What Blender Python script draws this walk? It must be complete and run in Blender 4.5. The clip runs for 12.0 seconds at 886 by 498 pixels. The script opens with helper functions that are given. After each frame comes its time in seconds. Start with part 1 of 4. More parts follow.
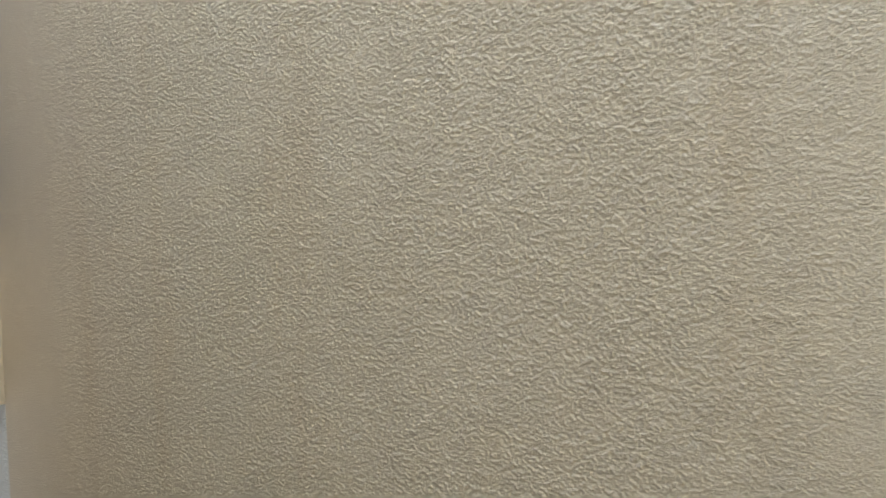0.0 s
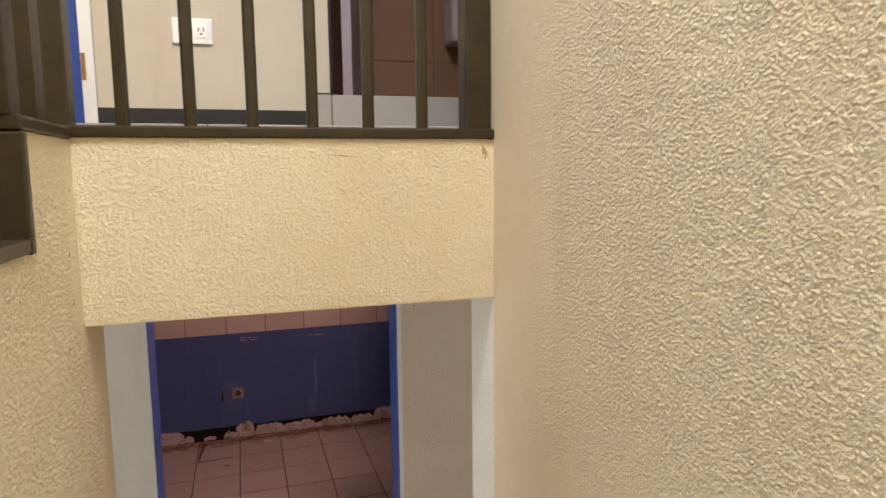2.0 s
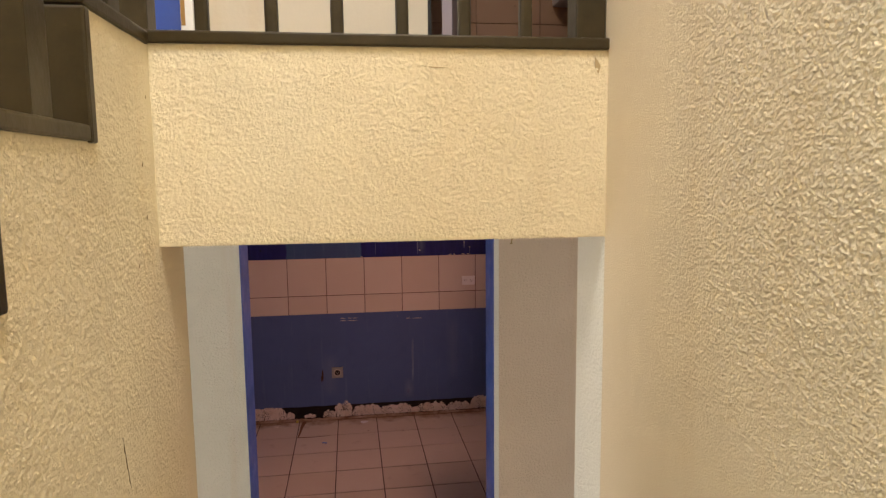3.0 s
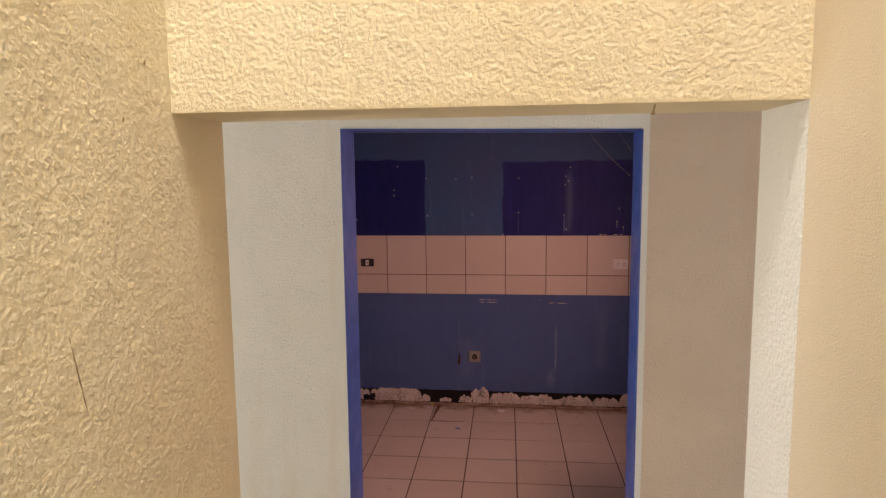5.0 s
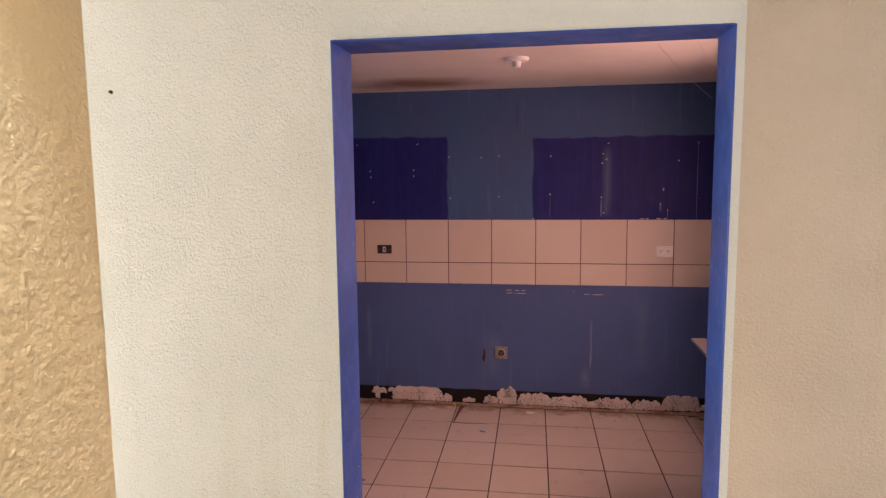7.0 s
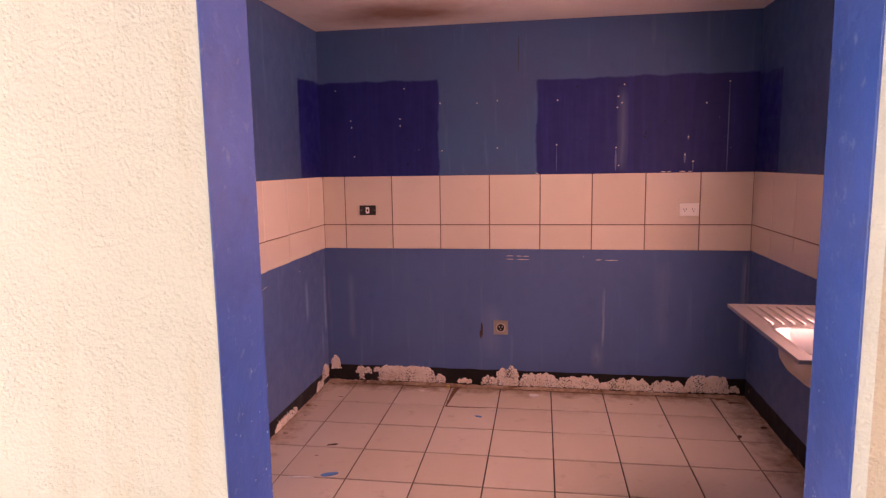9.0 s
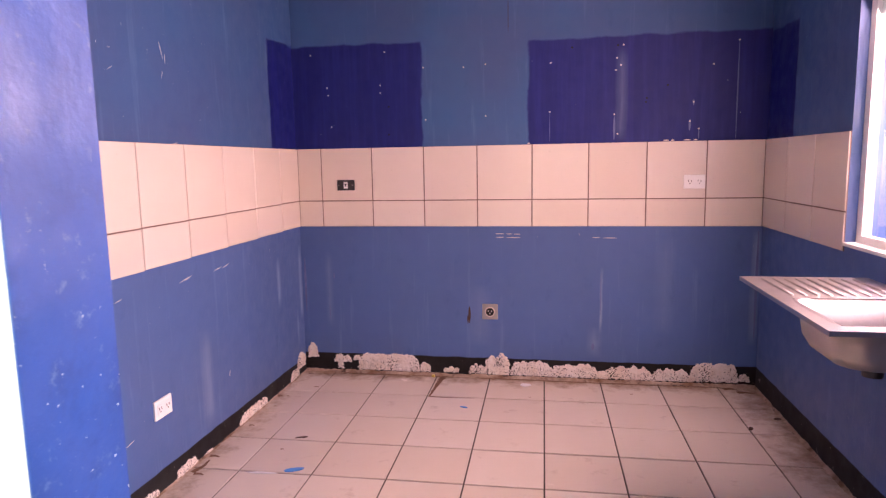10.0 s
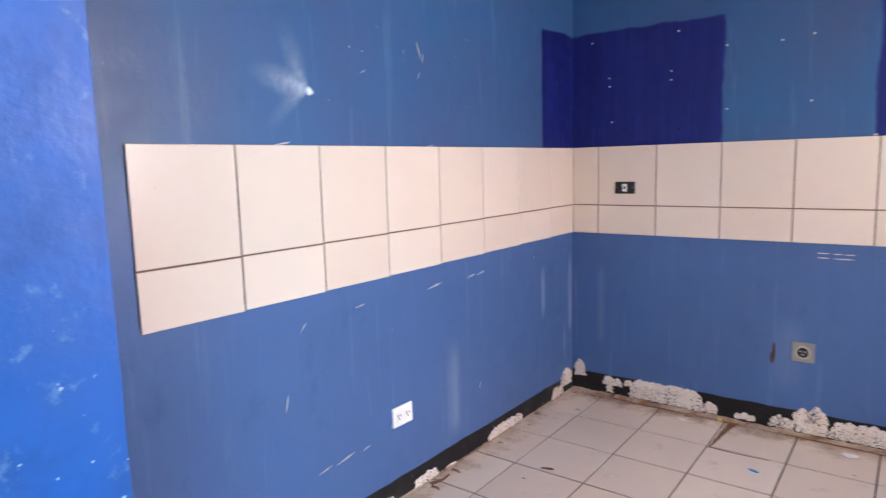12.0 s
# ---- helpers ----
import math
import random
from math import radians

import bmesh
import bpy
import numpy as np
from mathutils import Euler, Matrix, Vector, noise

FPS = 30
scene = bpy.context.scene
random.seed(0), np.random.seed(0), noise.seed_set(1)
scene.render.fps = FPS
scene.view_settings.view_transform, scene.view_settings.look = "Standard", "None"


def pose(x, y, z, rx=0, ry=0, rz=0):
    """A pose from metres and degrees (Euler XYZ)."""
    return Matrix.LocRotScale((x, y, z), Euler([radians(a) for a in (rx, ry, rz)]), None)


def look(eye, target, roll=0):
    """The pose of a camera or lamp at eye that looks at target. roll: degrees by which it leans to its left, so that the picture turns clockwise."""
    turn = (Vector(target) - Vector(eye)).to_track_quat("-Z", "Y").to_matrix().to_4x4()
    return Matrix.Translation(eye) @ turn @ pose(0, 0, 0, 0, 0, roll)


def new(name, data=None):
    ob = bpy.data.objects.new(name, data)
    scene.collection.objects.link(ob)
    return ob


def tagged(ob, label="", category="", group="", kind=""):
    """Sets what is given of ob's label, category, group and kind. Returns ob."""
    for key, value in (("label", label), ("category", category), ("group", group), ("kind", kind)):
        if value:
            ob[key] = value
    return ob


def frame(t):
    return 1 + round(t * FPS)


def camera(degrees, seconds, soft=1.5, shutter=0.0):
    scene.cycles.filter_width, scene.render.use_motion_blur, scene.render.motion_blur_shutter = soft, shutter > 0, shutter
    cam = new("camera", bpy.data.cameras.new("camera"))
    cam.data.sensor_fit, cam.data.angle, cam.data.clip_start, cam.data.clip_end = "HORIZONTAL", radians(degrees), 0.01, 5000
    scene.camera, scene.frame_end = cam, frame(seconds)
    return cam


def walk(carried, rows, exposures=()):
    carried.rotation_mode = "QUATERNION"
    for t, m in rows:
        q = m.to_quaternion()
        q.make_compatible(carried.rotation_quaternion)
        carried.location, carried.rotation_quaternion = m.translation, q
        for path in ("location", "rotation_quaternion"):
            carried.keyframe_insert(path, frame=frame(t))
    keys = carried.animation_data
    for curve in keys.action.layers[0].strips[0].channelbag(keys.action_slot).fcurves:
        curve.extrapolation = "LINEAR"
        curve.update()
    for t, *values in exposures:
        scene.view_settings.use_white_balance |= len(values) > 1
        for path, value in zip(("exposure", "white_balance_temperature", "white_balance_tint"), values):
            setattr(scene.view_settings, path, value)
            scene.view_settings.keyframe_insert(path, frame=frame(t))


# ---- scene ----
EXPOSURES = [
    (0.0, -0.72, 5000, 10), (0.7, -0.5, 5050, 12), (1.5, -0.06, 5450, 13), (2.5, 0.2, 6050, 12), (3.5, 0.26, 6350, 12), (5.5, 0.72, 5950, 15), (6.5, 1.06, 5850, 12), (7.0, 1.12, 5900, 13), (9.0, 1.6, 6250, 27),
    (9.5, 1.9, 5900, 25), (10.0, 2.38, 4900, 6), (10.5, 2.55, 4000, -16), (11.25, 2.52, 3800, -23), (12.0, 2.4, 3900, -28),
]
cam = camera(69.8, 12.0, soft=1.3, shutter=0.2)
PATH = [
    (0.0, (1.079, -5.884, 2.461), (2.795, -4.867, 2.326), -0.56),
    (0.2, (1.078, -5.863, 2.439), (2.751, -4.774, 2.321), -0.16),
    (0.5, (1.09, -5.82, 2.425), (2.667, -4.596, 2.305), 0.44),
    (1, (1.104, -5.759, 2.447), (2.405, -4.254, 2.237), -1.1),
    (1.5, (1.16, -5.716, 2.416), (2.104, -3.968, 2.178), -1.0),
    (2, (1.235, -5.702, 2.323), (1.811, -3.802, 2.086), -0.7),
    (2.5, (1.25, -5.65, 2.271), (1.633, -3.702, 2.033), -0.7),
    (3, (1.278, -5.561, 2.164), (1.541, -3.592, 1.931), -0.6),
    (3.5, (1.305, -5.49, 2.11), (1.469, -3.511, 1.872), -0.6),
    (5.5, (1.409, -5.12, 1.903), (1.13, -3.153, 1.675), -0.6),
    (6, (1.398, -5.026, 1.863), (1.116, -3.059, 1.64), -0.6),
    (6.5, (1.368, -4.903, 1.805), (1.067, -2.939, 1.58), -0.6),
    (7, (1.362, -4.782, 1.766), (1.056, -2.818, 1.544), -0.6),
    (9, (1.379, -4.193, 1.526), (1.05, -2.238, 1.261), -0.9),
    (9.5, (1.434, -4.044, 1.433), (1.101, -2.089, 1.17), -1.0),
    (10, (1.436, -3.869, 1.351), (1.1, -1.916, 1.082), -1.0),
    (10.5, (1.417, -3.677, 1.337), (1.076, -1.734, 1.063), -1.1),
    (11, (1.445, -3.519, 1.364), (0.975, -1.594, 1.094), -1.2),
    (11.5, (1.463, -3.431, 1.376), (0.7, -1.601, 1.107), -1.4),
    (12, (1.516, -3.428, 1.374), (0.303, -1.86, 1.111), -1.5),
]
walk(cam, [(t, look(e, g, r)) for t, e, g, r in PATH], exposures=EXPOSURES)

# ---- light ----
world = bpy.data.worlds.new("sky")
scene.world = world
world.use_nodes = True
wt = world.node_tree
sky = wt.nodes.new("ShaderNodeTexSky")
sky.sky_type, sky.sun_disc = "NISHITA", False
sky.sun_elevation, sky.sun_rotation = radians(50), radians(-70)
wt.links.new(sky.outputs[0], wt.nodes["Background"].inputs[0])
wt.nodes["Background"].inputs[1].default_value = 0.07
sun = bpy.data.lights.new("sun", "SUN")
sun.energy, sun.angle, sun.color = 3.0, radians(0.5), (1.0, 0.95, 0.87)
sun_ob = new("sun", sun)
sun_ob.matrix_world = look((0, 0, 0), (0.6, -0.22, -0.76))


def opening_light(name, eye, target, w, h, power, colour):
    """Daylight or fill light standing in an opening; only the kitchen's window is in view."""
    lamp = bpy.data.lights.new(name, "AREA")
    lamp.shape, lamp.size, lamp.size_y, lamp.energy, lamp.color = "RECTANGLE", w, h, power, colour
    ob = new(name, lamp)
    ob.matrix_world = look(eye, target)
    return ob


KITCHEN_POWER, LIVING_POWER, SKY_POWER, SIDE_POWER, ROOM_POWER = 17.8, 23, 86, 11, 20
opening_light("kitchen_daylight", (2.84, -1.64, 1.62), (0.0, -1.66, 0.0), 1.14, 1.0, KITCHEN_POWER, (1.0, 0.50, 0.37))
opening_light("living_daylight", (-1.3, -3.45, 1.1), (1.7, -3.75, 1.1), 0.64, 2.0, LIVING_POWER, (1.0, 0.91, 0.76))
opening_light("skylight", (1.3, -5.5, 4.95), (1.32, -5.9, 0.0), 0.7, 0.85, SKY_POWER, (1.0, 0.94, 0.85))
# fill lamp added to lift the right stair wall; no window is known there
opening_light("side_daylight", (-0.15, -5.75, 4.0), (1.75, -5.7, 2.4), 1.6, 1.1, SIDE_POWER, (1.0, 0.94, 0.84))
# fill lamp added in the unseen right room to brighten the beige wall
opening_light("room_daylight", (4.04, -5.6, 1.3), (1.9, -3.6, 1.1), 1.5, 1.3, ROOM_POWER, (1.0, 0.94, 0.86))


# ---- materials ----
class Nodes:
    """Short hand for building node materials."""

    def __init__(self, name):
        self.m = bpy.data.materials.new(name)
        self.m.use_nodes = True
        self.t = self.m.node_tree
        self.b = self.t.nodes["Principled BSDF"]
        self.pos = self.t.nodes.new("ShaderNodeNewGeometry").outputs["Position"]

    def put(self, socket, v):
        if isinstance(v, bpy.types.NodeSocket):
            self.t.links.new(v, socket)
        elif isinstance(v, tuple) and len(v) == 3 and socket.type == "RGBA":
            socket.default_value = (*v, 1)
        else:
            socket.default_value = v

    def op(self, kind, a, b=0.0, c=0.0):
        n = self.t.nodes.new("ShaderNodeMath")
        n.operation = kind
        for s, v in zip(n.inputs, (a, b, c)):
            self.put(s, v)
        return n.outputs[0]

    def mix(self, f, a, b, blend="MIX"):
        n = self.t.nodes.new("ShaderNodeMix")
        n.data_type, n.blend_type = "RGBA", blend
        self.put(n.inputs[0], f), self.put(n.inputs[6], a), self.put(n.inputs[7], b)
        return n.outputs[2]

    def stretched(self, x=1.0, y=1.0, z=1.0, shift=(0.0, 0.0, 0.0)):
        n = self.t.nodes.new("ShaderNodeMapping")
        self.put(n.inputs[0], self.pos)
        n.inputs[3].default_value, n.inputs[1].default_value = (x, y, z), shift
        return n.outputs[0]

    def noise(self, scale, detail=2.0, rough=0.5, at=None, distort=0.0):
        n = self.t.nodes.new("ShaderNodeTexNoise")
        self.put(n.inputs["Vector"], at or self.pos)
        n.inputs["Scale"].default_value, n.inputs["Detail"].default_value = scale, detail
        n.inputs["Roughness"].default_value, n.inputs["Distortion"].default_value = rough, distort
        return n.outputs[0]

    def voronoi(self, scale, at=None):
        n = self.t.nodes.new("ShaderNodeTexVoronoi")
        self.put(n.inputs["Vector"], at or self.pos)
        n.inputs["Scale"].default_value = scale
        return n.outputs["Distance"]

    def ramp(self, v, lo, hi, a=0.0, b=1.0):
        n = self.t.nodes.new("ShaderNodeMapRange")
        n.clamp = True
        for s, q in zip(n.inputs, (v, lo, hi, a, b)):
            self.put(s, q)
        return n.outputs[0]

    def xyz(self):
        n = self.t.nodes.new("ShaderNodeSeparateXYZ")
        self.put(n.inputs[0], self.pos)
        return n.outputs

    def random(self):
        return self.t.nodes.new("ShaderNodeObjectInfo").outputs["Random"]

    def bump(self, height, strength, distance, normal=None):
        n = self.t.nodes.new("ShaderNodeBump")
        n.inputs["Strength"].default_value, n.inputs["Distance"].default_value = strength, distance
        self.put(n.inputs["Height"], height)
        if normal:
            self.put(n.inputs["Normal"], normal)
        self.t.links.new(n.outputs[0], self.b.inputs["Normal"])
        return n.outputs[0]

    def done(self, colour, rough, metal=0.0, spec=0.5):
        self.put(self.b.inputs["Base Color"], colour)
        self.put(self.b.inputs["Roughness"], rough)
        self.put(self.b.inputs["Metallic"], metal)
        self.put(self.b.inputs["Specular IOR Level"], spec)
        return self.m

    def box(self, u, v, u0, u1, v0, v1, wobble=None, edge=0.006):
        """1 inside a rectangle of the plane, with a wavering edge."""
        if wobble is not None:
            u, v = self.op("ADD", u, wobble), self.op("ADD", v, wobble)
        a = self.op("MULTIPLY", self.ramp(u, u0 - edge, u0 + edge), self.ramp(u, u1 - edge, u1 + edge, 1.0, 0.0))
        b = self.op("MULTIPLY", self.ramp(v, v0 - edge, v0 + edge), self.ramp(v, v1 - edge, v1 + edge, 1.0, 0.0))
        return self.op("MULTIPLY", a, b)


def stucco(name, colour, dirt, grain=340.0, depth=0.0040, strength=0.9, grime=None):
    """Coarse sprayed plaster under paint."""
    n = Nodes(name)
    big = n.noise(1.3, 3.0, 0.6)
    mid = n.noise(7.0, 4.0, 0.6)
    c = n.mix(n.ramp(big, 0.35, 0.7), colour, dirt)
    c = n.mix(n.op("MULTIPLY", n.ramp(mid, 0.45, 0.75), 0.2), c, tuple(0.82 * q for q in colour))
    smear = n.noise(2.6, 4.0, 0.65, n.stretched(3.0, 3.0, 0.35))
    c = n.mix(n.op("MULTIPLY", n.ramp(smear, 0.56, 0.75), 0.4), c, tuple(q * r for q, r in zip(colour, (0.84, 0.74, 0.6))))
    worn = None
    if grime:
        # paint rubbed smooth and brown by hands along a corner, its brown also deepened for the shade there
        p = n.xyz()
        worn = n.ramp(n.op("ADD", p[1], n.op("MULTIPLY", n.op("SUBTRACT", n.noise(2.4, 4.0, 0.6), 0.5), 0.5)), grime[0], grime[1])
        c = n.mix(n.op("MULTIPLY", worn, 0.8), c, grime[2])
    coarse = n.noise(grain, 3.0, 0.6)
    patchy = n.ramp(n.noise(grain * 0.07, 3.0, 0.6), 0.3, 0.65, 0.5, 1.0)
    h = n.op("MULTIPLY", coarse, patchy)
    if worn:
        h = n.op("MULTIPLY", h, n.ramp(worn, 0.0, 1.0, 1.0, 0.45))
    n.bump(h, strength, depth)
    return n.done(c, 0.85, spec=0.25)


def plain(name, colour, rough=0.6, metal=0.0, vary=0.12, grain=30.0, relief=0.0008, spec=0.5):
    """A simple surface with two scales of variation."""
    n = Nodes(name)
    v = n.ramp(n.noise(grain * 0.15, 3.0, 0.6), 0.3, 0.7)
    w = n.ramp(n.noise(grain, 4.0, 0.6), 0.35, 0.75)
    c = n.mix(v, colour, tuple(q * (1 - vary) for q in colour))
    c = n.mix(n.op("MULTIPLY", w, 0.5), c, tuple(min(1, q * (1 + vary)) for q in colour))
    n.bump(w, 0.35, relief)
    return n.done(c, n.ramp(v, 0, 1, rough * 0.88, min(1, rough * 1.12)), metal, spec)


def blue_paint(name, axis, boxes, star_mark=None, runs=(), rough=0.32, skirt=0.126):
    """Worn gloss paint on the kitchen's walls; boxes: darker old paint where cabinets hung."""
    n = Nodes(name)
    p = n.xyz()
    u, z = p[axis], p[2]
    low, high = (0.080, 0.130, 0.315), (0.065, 0.102, 0.25)
    big = n.ramp(n.noise(1.6, 3.0, 0.6), 0.3, 0.72)
    c = n.mix(n.ramp(z, 1.3, 1.4), n.mix(big, low, (0.088, 0.148, 0.37)), n.mix(big, high, (0.052, 0.122, 0.30)))
    streak = n.noise(4.0, 4.0, 0.65, n.stretched(5.0, 5.0, 0.35))
    c = n.mix(n.op("MULTIPLY", n.ramp(streak, 0.58, 0.8), 0.45), c, (0.17, 0.26, 0.48))
    c = n.mix(n.op("MULTIPLY", n.ramp(n.noise(9.0, 5.0, 0.7, n.stretched(1, 1, 0.5, (3.0, 1.0, 0))), 0.58, 0.75), 0.4), c, (0.035, 0.08, 0.2))
    wob = n.op("MULTIPLY", n.op("SUBTRACT", n.noise(5.0, 4.0, 0.55), 0.5), 0.055)
    for u0, u1, v0, v1 in boxes:
        c = n.mix(n.box(u, z, u0, u1, v0, v1, wob), c, n.mix(n.ramp(streak, 0.45, 0.8), (0.009, 0.013, 0.15), (0.02, 0.026, 0.22)))
    # pale dried drips
    for ru, z0, z1, half, amount in runs:
        side = n.op("ABSOLUTE", n.op("ADD", n.op("SUBTRACT", u, ru), n.op("MULTIPLY", wob, 0.4)))
        body = n.op("MULTIPLY", n.ramp(side, 0.0, half, 1.0, 0.0), n.op("MULTIPLY", n.ramp(z, z0, z0 + 0.08), n.ramp(z, z1 - 0.1, z1, 1.0, 0.0)))
        c = n.mix(n.op("MULTIPLY", body, n.ramp(streak, 0.3, 0.6, 0.5 * amount, amount)), c, (0.40, 0.48, 0.62))
    # chips and knocks down to the white undercoat
    chip = n.op("MULTIPLY", n.ramp(n.noise(70.0, 3.0, 0.6, n.stretched(1, 1, 0.55)), 0.735, 0.75), n.ramp(n.noise(2.2, 2.0), 0.48, 0.6))
    c = n.mix(chip, c, (0.62, 0.66, 0.7))
    # pale star-shaped mark: a bright core with a fan of streaks
    if star_mark:
        du, dz = n.op("SUBTRACT", star_mark[0], u), n.op("SUBTRACT", z, star_mark[1])
        r = n.op("SQRT", n.op("ADD", n.op("MULTIPLY", du, du), n.op("MULTIPLY", dz, dz)))
        a = n.op("ARCTAN2", dz, du)
        wave = n.op("SINE", n.op("MULTIPLY", a, 7.0))
        fan = n.op("MULTIPLY", n.ramp(a, -0.75, -0.2), n.ramp(a, 0.7, 1.5, 1.0, 0.0))
        reach = n.op("ADD", 0.2, n.op("MULTIPLY", wave, 0.06))
        smear = n.op("MULTIPLY", fan, n.op("POWER", n.ramp(n.op("DIVIDE", r, reach), 0.05, 1.0, 1.0, 0.0), 1.6))
        smear = n.op("MULTIPLY", smear, n.ramp(n.noise(26.0, 4.0, 0.7), 0.3, 0.6, 0.35, 1.0))
        core = n.ramp(n.op("ADD", r, n.op("MULTIPLY", n.noise(60.0), 0.02)), 0.016, 0.028, 1.0, 0.0)
        c = n.mix(n.op("MULTIPLY", smear, 0.75), c, (0.62, 0.70, 0.80))
        c = n.mix(core, c, (0.85, 0.87, 0.88))
    # black skirting band, scuffed through in places
    edge = n.op("ADD", z, n.op("MULTIPLY", n.op("SUBTRACT", n.noise(9.0, 3.0), 0.5), 0.012))
    band = n.ramp(edge, skirt - 0.002, skirt + 0.002, 1.0, 0.0)
    scuff = n.ramp(n.noise(22.0, 5.0, 0.7), 0.66, 0.7)
    c = n.mix(band, c, n.mix(scuff, (0.012, 0.011, 0.012), (0.30, 0.25, 0.2)))
    h = n.op("ADD", n.noise(45.0, 3.0, 0.55), n.op("MULTIPLY", n.noise(4.0, 2.0), 1.5))
    n.bump(h, 0.35, 0.0025)
    return n.done(c, n.op("ADD", n.ramp(n.noise(14.0, 3.0), 0.3, 0.7, rough, rough + 0.18), n.op("MULTIPLY", band, 0.3)), spec=0.4)


def tile_glaze(name, colour, dirt, amount, rough=0.22, swept=False):
    """Glazed tile: each piece a little different, with grime on it."""
    n = Nodes(name)
    r = n.random()
    c = n.mix(r, colour, tuple(q * s for q, s in zip(colour, (0.93, 0.91, 0.88))))
    mott = n.ramp(n.noise(3.0, 5.0, 0.7), 0.4, 0.8)
    c = n.mix(n.op("MULTIPLY", mott, 0.06), c, tuple(q * 0.85 for q in colour))
    grime = n.op("MULTIPLY", n.ramp(n.noise(2.6, 7.0, 0.68), 0.45, 0.85), amount)
    c = n.mix(grime, c, dirt)
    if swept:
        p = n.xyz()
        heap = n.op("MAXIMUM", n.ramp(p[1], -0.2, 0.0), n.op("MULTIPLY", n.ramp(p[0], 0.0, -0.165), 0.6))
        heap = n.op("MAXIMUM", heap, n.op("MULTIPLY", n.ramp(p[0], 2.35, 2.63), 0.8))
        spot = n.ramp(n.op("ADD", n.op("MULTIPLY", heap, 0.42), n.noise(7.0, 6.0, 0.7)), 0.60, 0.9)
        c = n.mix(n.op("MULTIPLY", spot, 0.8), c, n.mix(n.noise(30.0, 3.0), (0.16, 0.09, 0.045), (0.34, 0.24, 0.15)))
    specks = n.op("MULTIPLY", n.ramp(n.noise(38.0, 3.0, 0.6), 0.68, 0.74), amount)
    c = n.mix(specks, c, tuple(q * 0.5 for q in dirt))
    n.bump(n.noise(18.0, 2.0), 0.08, 0.002)
    return n.done(c, n.op("ADD", n.op("MULTIPLY", grime, 0.4), rough)), n


M = {}
M["cream"] = stucco("cream_stucco", (0.80, 0.71, 0.51), (0.70, 0.59, 0.39), grain=260.0, depth=0.0034)
M["grey_cream"] = stucco("pale_stucco", (0.80, 0.73, 0.57), (0.76, 0.68, 0.50), grime=(-5.05, -4.55, (0.70, 0.60, 0.45)))
M["white_stucco"] = stucco("white_stucco", (0.83, 0.82, 0.77), (0.77, 0.77, 0.72), grain=140.0, depth=0.0055, strength=1.0)
M["beige_stucco"] = stucco("beige_stucco", (0.72, 0.60, 0.48), (0.67, 0.55, 0.43), grain=150.0, depth=0.0085, strength=1.0)
M["up_wall"] = stucco("upper_wall_paint", (0.62, 0.56, 0.46), (0.57, 0.51, 0.41), grain=60.0, depth=0.002, strength=0.4)
M["white_paint"] = plain("white_paint", (0.80, 0.79, 0.77), 0.5, vary=0.05)
M["concrete"] = plain("stair_concrete", (0.36, 0.32, 0.27), 0.8, vary=0.2)
M["bronze"] = plain("brown_metal_paint", (0.043, 0.031, 0.014), 0.36, 0.0, 0.4, 40.0, 0.001, 0.3)
def chipped_gloss(name, colour):
    """Thick brushed gloss paint with knocks down to the plaster."""
    n = Nodes(name)
    c = n.mix(n.ramp(n.noise(4.0, 4.0, 0.6), 0.35, 0.7), colour, tuple(q * 0.75 for q in colour))
    c = n.mix(n.op("MULTIPLY", n.ramp(n.noise(13.0, 5.0, 0.7), 0.52, 0.72), 0.45), c, tuple(q * 0.45 for q in colour))
    c = n.mix(n.op("MULTIPLY", n.ramp(n.noise(34.0, 4.0, 0.7), 0.6, 0.72), 0.5), c, (0.20, 0.27, 0.48))
    low = n.ramp(n.xyz()[2], 1.45, 0.9)
    chip = n.op("MULTIPLY", n.ramp(n.noise(85.0, 2.0, 0.5, n.stretched(1, 1, 1.25)), 0.715, 0.73), n.op("MULTIPLY", low, n.ramp(n.noise(5.0, 2.0), 0.42, 0.52)))
    c = n.mix(chip, c, (0.72, 0.75, 0.76))
    n.bump(n.op("SUBTRACT", n.op("ADD", n.noise(28.0, 4.0, 0.6), n.noise(7.0)), chip), 0.5, 0.004)
    return n.done(c, n.ramp(n.noise(12.0, 3.0), 0.3, 0.7, 0.32, 0.5))


M["jamb"] = chipped_gloss("blue_jamb_paint", (0.05, 0.11, 0.44))
M["door_blue"] = plain("blue_door_paint", (0.02, 0.07, 0.38), 0.4)
M["black"] = plain("black_gloss", (0.013, 0.013, 0.016), 0.4)
M["grout"] = plain("dark_grout", (0.045, 0.027, 0.018), 0.9, vary=0.35)
M["wall_grout"] = plain("wall_grout", (0.20, 0.13, 0.10), 0.9, vary=0.2)
M["bath_grout"] = plain("brown_bath_grout", (0.20, 0.115, 0.075), 0.9, vary=0.2)
M["steel"] = plain("stainless_steel", (0.52, 0.50, 0.50), 0.38, 1.0, 0.08, 60.0, 0.0004)
M["dull_steel"] = plain("dull_steel", (0.45, 0.43, 0.42), 0.45, 1.0, 0.15, 30.0, 0.0006)
M["plastic"] = plain("white_plastic", (0.90, 0.89, 0.87), 0.35, vary=0.04)
M["dark_plastic"] = plain("black_plastic", (0.02, 0.018, 0.018), 0.35)
M["socket_hole"] = plain("socket_hole", (0.01, 0.01, 0.01), 0.8)
M["brass"] = plain("brass", (0.30, 0.19, 0.08), 0.45, 1.0)
M["plaster"] = plain("bare_plaster", (0.72, 0.64, 0.57), 0.95, vary=0.2, grain=90.0, relief=0.004)
